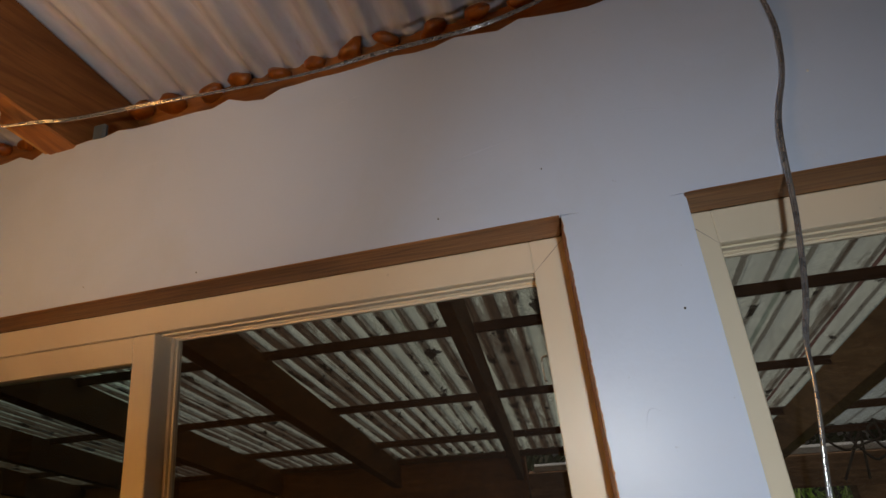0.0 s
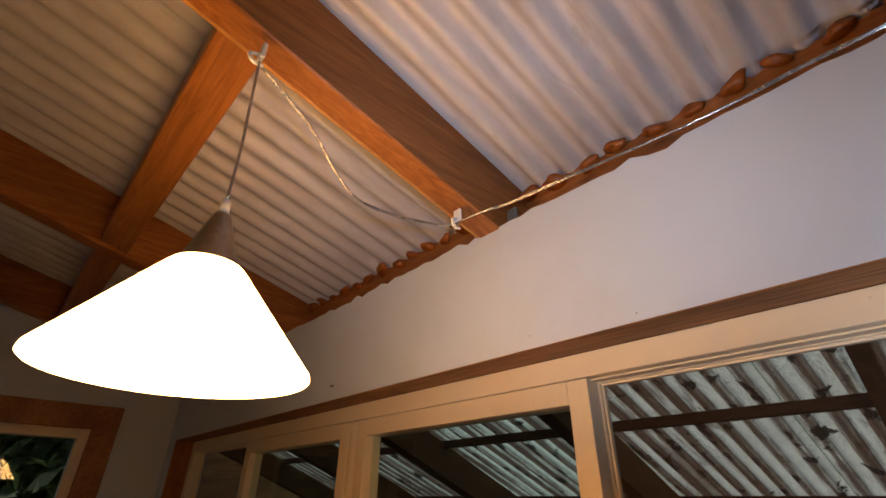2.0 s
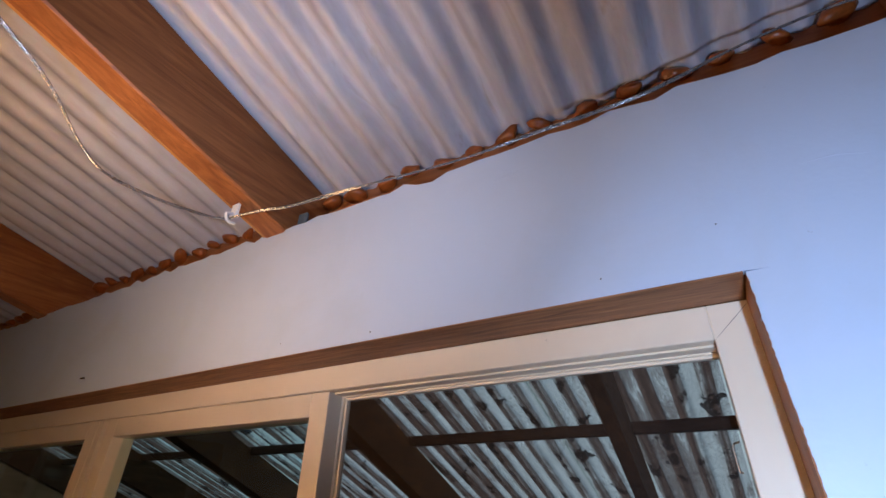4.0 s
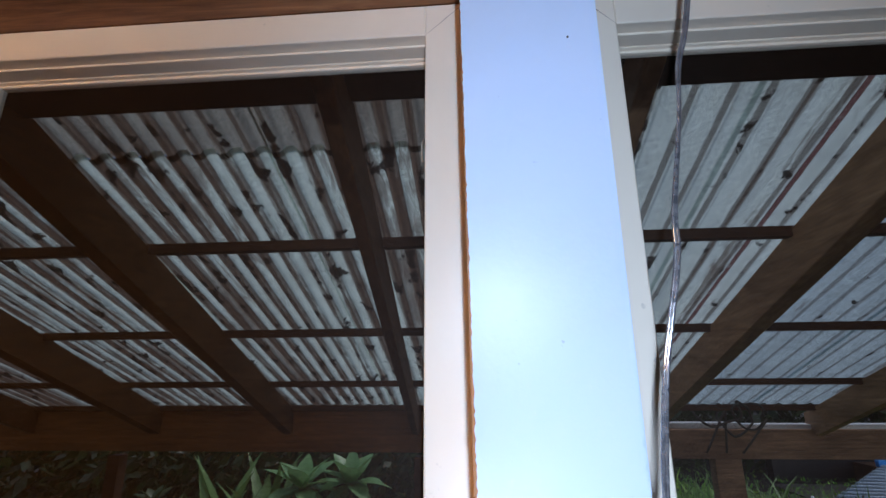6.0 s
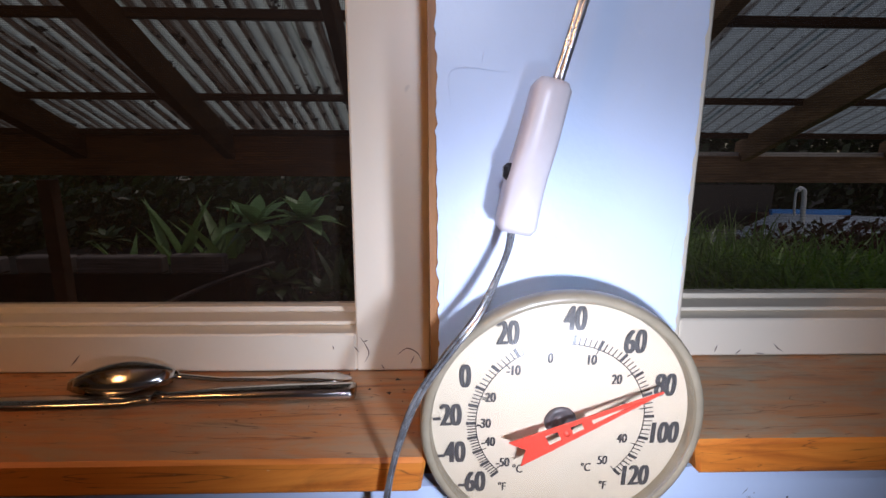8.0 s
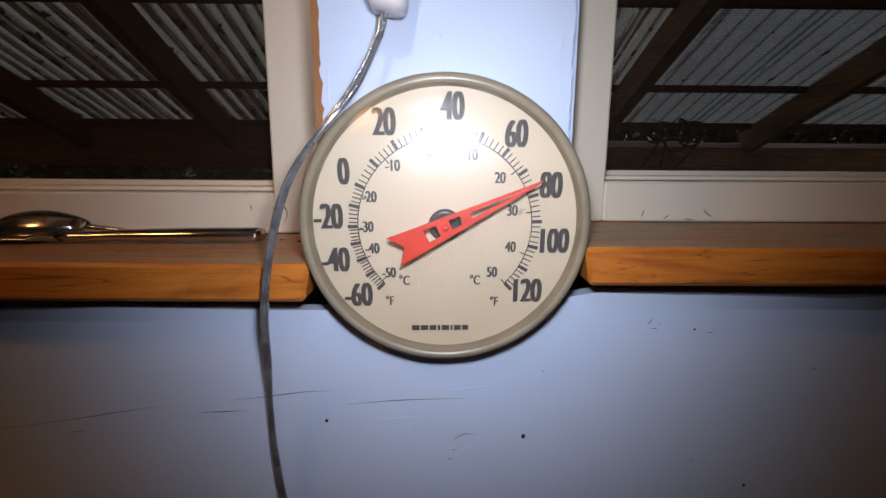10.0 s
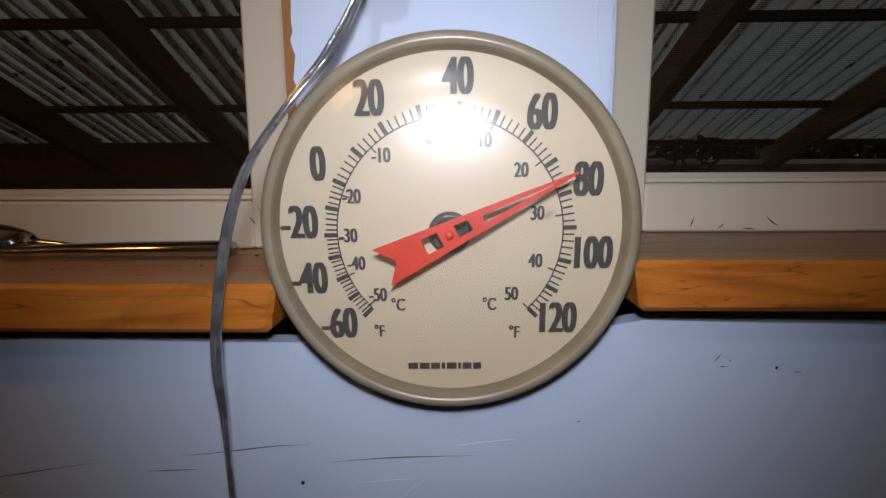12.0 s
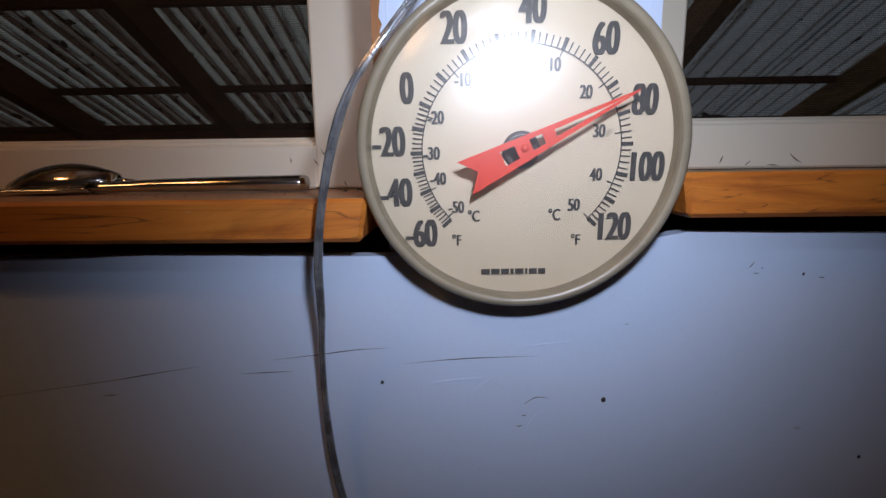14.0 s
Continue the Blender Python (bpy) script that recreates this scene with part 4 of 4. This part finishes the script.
knife = thing("table_knife", "steel table knife lying on the timber sill", "knife")
flat_blade([(-0.131, 0.050, 0.0085, 0.0058, 0.0052), (-0.134, 0.050, 0.0098, 0.0058, 0.0056), (-0.18, 0.049, 0.0095, 0.0056, 0.0055), (-0.225, 0.0475, 0.0078, 0.0052, 0.0048),
            (-0.262, 0.046, 0.0046, 0.0045, 0.0034), (-0.270, 0.0455, 0.0055, 0.0048, 0.0042)], "handle", CHROME, knife, SILL_Z + 0.0008)
flat_blade([(-0.269, 0.0455, 0.005, 0.0045, 0.0035), (-0.275, 0.0455, 0.0036, 0.0042, 0.0024), (-0.29, 0.045, 0.008, 0.004, 0.0014), (-0.36, 0.0435, 0.009, 0.004, 0.0011), (-0.385, 0.043, 0.0075, 0.004, 0.001), (-0.40, 0.0435, 0.002, 0.004, 0.0008)], "blade", CHROME, knife, SILL_Z)
spoon = thing("table_spoon", "upturned steel table spoon leaning on a knife", "spoon")
bm = bmesh.new()
grid = []
for i in range(11):
    u = i / 10
    ring = []
    for j in range(9):
        v = j / 8 * 2 - 1
        wx = math.sin(math.pi * min(1, 0.03 + u * 0.94)) ** 0.62 * (0.82 + 0.25 * u)
        hx = -0.344 + 0.076 * u
        ring.append(bm.verts.new((hx, 0.066 + 0.004 * u + v * wx * 0.0195, SILL_Z + 0.003 + 0.0165 * (1 - v * v) * math.sin(math.pi * (0.08 + 0.80 * u)) ** 0.8 + 0.004 * u)))
    grid.append(ring)
for a, b in zip(grid, grid[1:]):
    for j in range(8):
        bm.faces.new((a[j], a[j + 1], b[j + 1], b[j]))
bowl = part("bowl", bm, CHROME, spoon, "", True)
sol = bowl.modifiers.new("thickness", 'SOLIDIFY')
sol.thickness = 0.0014
flat_blade([(-0.271, 0.070, 0.0045, 0.0105, 0.002), (-0.262, 0.070, 0.0032, 0.0085, 0.0022), (-0.235, 0.071, 0.003, 0.0055, 0.0018), (-0.20, 0.072, 0.0042, 0.0055, 0.0013), (-0.165, 0.0735, 0.0075, 0.006, 0.0012),
            (-0.15, 0.074, 0.0085, 0.0052, 0.0012), (-0.141, 0.0745, 0.006, 0.004, 0.0011), (-0.138, 0.0745, 0.002, 0.0036, 0.001)], "handle", CHROME, spoon, SILL_Z)

# ---- covered porch outside ----
def roof_z(y):
    return 2.659 - 0.39 * y


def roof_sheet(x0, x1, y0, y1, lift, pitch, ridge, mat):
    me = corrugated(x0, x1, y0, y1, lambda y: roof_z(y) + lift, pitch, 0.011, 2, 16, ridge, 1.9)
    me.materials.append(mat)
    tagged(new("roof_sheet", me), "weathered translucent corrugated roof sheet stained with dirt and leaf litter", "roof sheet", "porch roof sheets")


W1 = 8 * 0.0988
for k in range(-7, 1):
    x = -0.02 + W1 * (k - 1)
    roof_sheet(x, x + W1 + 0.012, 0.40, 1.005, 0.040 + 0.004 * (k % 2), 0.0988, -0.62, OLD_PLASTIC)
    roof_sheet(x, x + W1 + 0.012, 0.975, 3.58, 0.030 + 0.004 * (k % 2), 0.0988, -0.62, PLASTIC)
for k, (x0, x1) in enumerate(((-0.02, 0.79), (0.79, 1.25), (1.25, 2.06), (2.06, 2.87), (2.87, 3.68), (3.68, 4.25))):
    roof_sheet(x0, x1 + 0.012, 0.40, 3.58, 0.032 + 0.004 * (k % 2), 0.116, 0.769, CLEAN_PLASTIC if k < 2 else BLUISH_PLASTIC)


def porch_rafter(x0, w=0.055, skew=0.0, depth=0.20, y0=0.2, y1=3.66):
    """Rafters left of the pier run a little out of square: skew is the drift in x for each metre of y."""
    bm = boxes((x0, x0 + w, y0, y1, -depth, -0.002), bevel=0.003)
    for v in bm.verts:
        v.co.z += roof_z(v.co.y)
        v.co.x += skew * v.co.y
    # daylight and shade by side are put into the timber colour
    return tagged(part("porch_rafter", bm, PORCH if x0 > 0 else PORCH_SHADED), "dark weathered timber rafter under translucent sheets", "beam", "porch rafters")


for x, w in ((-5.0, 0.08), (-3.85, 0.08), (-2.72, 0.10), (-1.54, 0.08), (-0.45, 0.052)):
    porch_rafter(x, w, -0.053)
for x, w in ((0.34, 0.05), (1.2, 0.085), (2.50, 0.06), (3.75, 0.06)):
    porch_rafter(x, w)
for y in (1.45, 2.24, 3.01, 3.53):
    bm = boxes((-5.8, 4.25, y - 0.022, y + 0.022, roof_z(y) - 0.026, roof_z(y) + 0.019), bevel=0.002)
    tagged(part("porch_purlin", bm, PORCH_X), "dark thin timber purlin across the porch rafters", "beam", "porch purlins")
# near-black colour keeps the eave unlit where the torch reaches it
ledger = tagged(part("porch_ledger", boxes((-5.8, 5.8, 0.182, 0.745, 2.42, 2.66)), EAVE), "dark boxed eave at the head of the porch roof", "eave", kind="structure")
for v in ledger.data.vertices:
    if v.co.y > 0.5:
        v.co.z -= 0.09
tagged(part("porch_beam", boxes((-0.55, 4.3, 3.56, 3.66, 0.90, 1.115), bevel=0.004), BEAM), "brown timber beam carrying the porch rafters", "beam", "porch beams")
tagged(part("porch_beam", boxes((-5.8, -0.56, 3.56, 3.66, 0.935, 1.262), bevel=0.004), NOGGING), "dark wide timber beam at the porch edge", "beam", "porch beams")
tagged(part("gutter_strip", boxes((-0.5, 1.98, 3.60, 3.70, 1.117, 1.16), (2.02, 4.3, 3.60, 3.70, 1.112, 1.15), bevel=0.004), PVC), "white plastic strip lying on the porch beam", "gutter")
# posts split the same way: paler tone right, shaded tone left
for x, w in ((1.72, 0.20), (-0.62, 0.09), (-3.25, 0.11), (4.2, 0.12)):
    tagged(part("porch_post", boxes((x, x + w, 3.56, 3.66, -0.75, 0.9), bevel=0.005), BEAM if x > 0 else PORCH_X), "brown timber post under the porch beam", "post", "porch posts")


# added boarding: hides bright greenery and blocks light at the left end
tagged(part("porch_end_blocker", boxes((-5.95, -5.82, 0.2, 3.7, -0.6, 2.35)), PORCH), "added boarding that blocks light at the end of the porch", "wall", kind="structure")


# ---- garden ----
def ground_z(x, y):
    return -0.42 - 0.05 * max(0, y - 2.5) + (0.5 if x > 1 else 0.0) * min(1, max(0, x - 1)) + 0.05 * math.sin(x * 1.3) * math.cos(y * 0.9)


n = 60
xs = [math.copysign(abs(t) ** 2.2 * 900, t) for t in np.linspace(-1, 1, n)]
ys = [0.19 + t ** 2.4 * 900 for t in np.linspace(0, 1, n)]
verts = [(x, y, ground_z(max(-6, min(6, x)), min(y, 12))) for y in ys for x in xs]
faces = [(j * n + i, j * n + i + 1, (j + 1) * n + i + 1, (j + 1) * n + i) for j in range(n - 1) for i in range(n - 1)]
me = bpy.data.meshes.new("ground")
me.from_pydata(verts, [], faces)
me.materials.append(SOIL)
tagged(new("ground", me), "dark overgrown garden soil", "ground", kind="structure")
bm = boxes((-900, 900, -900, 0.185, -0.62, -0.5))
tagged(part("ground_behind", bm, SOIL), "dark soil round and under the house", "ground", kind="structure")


def blades(name, label, mat, spots, h0, h1, width, lean, seed):
    """Many bent grass blades in one mesh."""
    rnd = random.Random(seed)
    verts, faces = [], []
    for x, y in spots:
        z = ground_z(x, y)
        h, a = rnd.uniform(h0, h1), rnd.uniform(0, 2 * math.pi)
        if x > 3:
            h *= 0.7 * max(0.3, min(1.0, (6.2 - y) / 2.2))
        l = h * rnd.uniform(0.15, lean)
        w = width * rnd.uniform(0.6, 1.3)
        c, s = math.cos(a), math.sin(a)
        b = len(verts)
        for k, f in enumerate((0, 0.4, 0.75, 1.0)):
            o = l * f * f
            zz = z + h * (f - 0.25 * f ** 3 * (l / h))
            ww = w * (1 - f) if k else w * 0.8
            verts += [(x + c * o - s * ww, y + s * o + c * ww, zz), (x + c * o + s * ww, y + s * o - c * ww, zz)]
        for k in range(3):
            faces.append((b + 2 * k, b + 2 * k + 1, b + 2 * k + 3, b + 2 * k + 2))
    me = bpy.data.meshes.new(name)
    me.from_pydata(verts, [], faces)
    me.materials.append(mat)
    return tagged(new(name, me), label, "grass", kind="stuff")


rnd = random.Random(5)
blades("tall_grass", "tall tangled green grass growing past the porch", GRASS,
       [(rnd.uniform(0.6, 6.5), 2.3 + abs(rnd.gauss(0, 1)) * 2.6) for _ in range(9000)], 0.2, 0.5, 0.017, 2.6, 6)
# hedge colour darkens this grass in place of shade under the porch
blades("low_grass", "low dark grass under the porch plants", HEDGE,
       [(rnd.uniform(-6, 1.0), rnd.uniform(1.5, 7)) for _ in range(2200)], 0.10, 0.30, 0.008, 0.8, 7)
blades("broad_weeds", "broad pale weeds standing in the grass", STRAP,
       [(rnd.uniform(1.2, 5.5), rnd.uniform(3.3, 5.5)) for _ in range(900)], 0.3, 0.8, 0.018, 1.1, 9)


blades("bent_grass", "pale bent grass leaves arching over the green tangle", STRAP,
       [(rnd.uniform(1.6, 5.5), rnd.uniform(3.0, 5.6)) for _ in range(700)], 0.35, 0.6, 0.014, 3.2, 12)


def leaf_mesh(name, length, width, mat, droop=0.25, seg=6, cup=0.25):
    bm = bmesh.new()
    rows = []
    for i in range(seg + 1):
        u = i / seg
        w = width * math.sin(math.pi * (0.12 + 0.88 * u) ** 1.1) if i < seg else 0.0005
        z = -droop * length * u * u
        rows.append([bm.verts.new((v * w, length * u, z + cup * abs(v) * w)) for v in (-1, 0, 1)])
    for a, b in zip(rows, rows[1:]):
        bm.faces.new((a[0], a[1], b[1], b[0]))
        bm.faces.new((a[1], a[2], b[2], b[1]))
    me = bpy.data.meshes.new(name)
    bm.to_mesh(me)
    bm.free()
    me.shade_smooth()
    me.materials.append(mat)
    return me


def agave(x, y, z, scale, seed, mat=AGAVE, count=17):
    rnd = random.Random(seed)
    a = thing("agave", "grey-green agave rosette on a bare leaning stem", "plant", "agaves", (x, y, z))
    g = ground_z(x, y) - z
    bm = sweep(bmesh.new(), catmull([(0.1, 0.1, g - 0.05), (0.06, 0.05, g * 0.5), (0, 0, 0)], 6), 0.035, 8)
    part("stem", bm, BARK, a, "", True)
    big = leaf_mesh("leaf", 0.46 * scale, 0.105 * scale, mat, 0.3, 8)
    for i in range(count):
        tilt = 74 - 108 * (i / count) + rnd.uniform(-8, 8)
        o = new("leaf", big)
        o.parent = a
        o.rotation_euler = Euler((radians(tilt), 0, radians(i * 137.5 + rnd.uniform(-10, 10))), 'XYZ')
        s = 0.75 + 0.35 * math.sin(math.pi * (i + 3) / (count + 4)) * rnd.uniform(0.85, 1.1)
        o.scale = (s, s, s)
    return a


agave(-2.10, 5.10, 0.31, 1.0, 1)
agave(-1.62, 5.40, 0.31, 1.0, 2)
# the low agaves take the dimmer shrub colour, which stands in for shade
agave(-1.75, 4.7, -0.3, 0.7, 3, SHRUB)
agave(-4.1, 5.5, 0.05, 0.55, 4, SHRUB)
agave(-1.2, 4.5, -0.38, 0.6, 6, SHRUB)


def strap_plant(x, y, n, length, seed, mat=STRAP, name="strap_leaf_plant", label="clump of upright pale green strap leaves", red=False):
    rnd = random.Random(seed)
    p = thing(name, label, "plant", "garden clumps", (x, y, ground_z(x, y)))
    me = leaf_mesh("leaf", length, length * 0.05, mat, 0.35)
    for i in range(n):
        o = new("leaf", me)
        o.parent = p
        o.location = (rnd.uniform(-.12, .12), rnd.uniform(-.12, .12), 0)
        o.rotation_euler = Euler((radians(rnd.uniform(66, 89)), 0, rnd.uniform(0, 6.3)), 'XYZ')
        s = rnd.uniform(0.6, 1.1)
        o.scale = (s, s, s)
    return p


strap_plant(-3.1, 5.3, 12, 1.25, 31)
strap_plant(-2.7, 5.5, 11, 1.3, 32)
strap_plant(-3.6, 5.0, 12, 0.8, 33)
strap_plant(1.45, 4.3, 18, 1.0, 34)
# dimmer leaf colour here as well, for the same shade
strap_plant(-1.0, 4.6, 14, 0.7, 35, SHRUB)
# raised log edge with a leaning branch
for x0, x1, z in ((-5.5, -4.69, 0.01), (-4.52, -3.94, 0.03), (-3.89, -2.98, 0.03), (-2.89, -2.32, 0.045)):
    bm = boxes((x0, x1, 4.66, 4.80, -0.162, z), bevel=0.018)
    tagged(part("garden_log", bm, LOG), "weathered grey squared sleeper edging a raised garden bed", "log", "garden logs")
bed = tagged(part("garden_bed", boxes((-5.4, -2.1, 4.66, 6.2, -0.75, -0.16)), SOIL), "dark earth of the raised garden bed", "ground", kind="structure")
bm = sweep(bmesh.new(), catmull([(-3.0, 4.5, -0.5), (-2.4, 4.55, -0.24), (-1.75, 4.6, -0.02)], 6), 0.028, 8, taper=lambda f: 1 - 0.4 * f)
tagged(part("branch", bm, LOG, None, "", True), "bare leaning branch against the log edge", "branch")
# curly dry vine over the beam
rnd = random.Random(77)
bm = bmesh.new()
for k in range(3):
    cx, cz = 1.75 + rnd.uniform(-.1, .35), 1.22 + rnd.uniform(-.04, .06)
    pts = [(cx + 0.16 * math.cos(a + k) * rnd.uniform(.5, 1.2), 3.5 + rnd.uniform(-.04, .04), cz + 0.11 * math.sin(a + k) * rnd.uniform(.6, 1.2)) for a in np.linspace(0, 6, 8)]
    sweep(bm, catmull(pts + [(cx - 0.1, 3.5, 0.95)], 5), 0.009, 6)
tagged(part("dry_vine", bm, BARK, None, "", True), "curled dry vine hanging on the porch beam", "vine")


def hedge(name, label, x0, x1, y0, y1, h0, h1, count, size, seed, mat=HEDGE):
    rnd = random.Random(seed)
    verts, faces = [], []
    for _ in range(count):
        x, y = rnd.uniform(x0, x1), rnd.uniform(y0, y1)
        top = h0 + (h1 - h0) * (0.5 + 0.5 * noise.noise((x * 0.5, y * 0.3, seed)))
        z = -0.8 + (top + 0.8) * rnd.random() ** 0.7
        n1 = Vector((rnd.gauss(0, 1), rnd.gauss(0, 1) - 0.6, rnd.gauss(0, 1))).normalized()
        u = n1.orthogonal().normalized() * size * rnd.uniform(0.5, 1.3)
        w = n1.cross(u).normalized() * size * rnd.uniform(0.25, 0.6)
        c = Vector((x, y, z))
        b = len(verts)
        verts += [tuple(c - u), tuple(c + w), tuple(c + u), tuple(c - w)]
        faces.append((b, b + 1, b + 2, b + 3))
    me = bpy.data.meshes.new(name)
    me.from_pydata(verts, [], faces)
    me.materials.append(mat)
    return tagged(new(name, me), label, "bushes", kind="stuff")


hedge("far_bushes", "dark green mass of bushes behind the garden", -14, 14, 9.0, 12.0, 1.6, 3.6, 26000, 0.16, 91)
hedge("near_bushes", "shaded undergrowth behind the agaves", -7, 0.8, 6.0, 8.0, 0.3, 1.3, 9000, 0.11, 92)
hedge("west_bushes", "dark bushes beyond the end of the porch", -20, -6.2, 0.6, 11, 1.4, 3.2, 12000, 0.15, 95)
hedge("side_bushes", "green bushes beside the house", -7.5, -5.6, -4.5, 0.1, 3.6, 4.6, 26000, 0.12, 93, SHRUB)

hedge("red_leaf_shrub", "straggling shrub with dark red-brown leaves in the grass", 3.3, 4.9, 3.9, 4.7, 0.32, 0.58, 2300, 0.055, 97, REDLEAF)
hedge("leafy_weeds", "tangle of broad bright green weed leaves beside the porch post", 1.2, 4.6, 2.9, 5.4, -0.15, 0.25, 2600, 0.075, 98, GRASS)

# low shed with a blue edge, and a bent pipe
shed = thing("garden_shed", "low dark shed with grey corrugated roof and blue edge", "shed")
# black panel takes the place of the shed's unlit inside
part("shed_dark_panel", boxes((5.0, 6.75, 8.75, 8.95, -0.9, 0.6)), BLACK, shed, "black panel for the dark inside of the shed")
# black base puts the shade between the roof ribs into colour
part("rib_shade_base", boxes((4.5, 9.8, 6.62, 8.0, -0.9, -0.16)), BLACK, shed)
for i in range(12):
    v = i / 11
    x, y, z = 4.5 + 1.72 * v, 6.6 + 1.4 * v, -0.07 + 0.165 * v
    bm = sweep(bmesh.new(), [Vector((x, y, z)), Vector((x + 1.8, y - 0.02, z - 0.05)), Vector((x + 3.6, y - 0.05, z - 0.10))], 0.055, 8, 0.45, Vector((0, 0.5, 1)))
    part("roof_rib", bm, TIN, shed, "", True)
part("blue_edge", boxes((6.2, 7.7, 8.0, 8.08, 0.09, 0.19), bevel=0.01), BLUE, shed, "bright blue roof edge")
part("shed_base", boxes((6.3, 8.0, 7.95, 8.7, -0.9, 0.06)), PORCH_X, shed)
pipe = thing("bent_pipe", "white bent plastic pipe standing in the grass", "pipe")
part("riser", sweep(bmesh.new(), catmull([(5.36, 6.2, -0.7), (5.31, 6.2, 0.1), (5.27, 6.2, 0.58), (5.25, 6.2, 0.66), (5.20, 6.2, 0.69), (5.16, 6.2, 0.66)], 8), 0.032, 12), PVC, pipe, "", True)
part("spout", sweep(bmesh.new(), catmull([(5.16, 6.2, 0.665), (5.14, 6.2, 0.6), (5.15, 6.2, 0.45), (5.17, 6.2, 0.3)], 6), 0.016, 10), PVC, pipe, "", True)
bottle = thing("bottle", "pale blue plastic bottle among the grass", "bottle", at=(4.0, 6.2, ground_z(4.0, 6.2) + 0.105))
bottle.scale = (1.3, 1.3, 1.3)
part("bottle_body", lathe(bmesh.new(), [(0, -0.08), (0.035, -0.08), (0.04, -0.06), (0.04, 0.02), (0.014, 0.055), (0.014, 0.075), (0, 0.075)], 20), PVC, bottle, "", True)
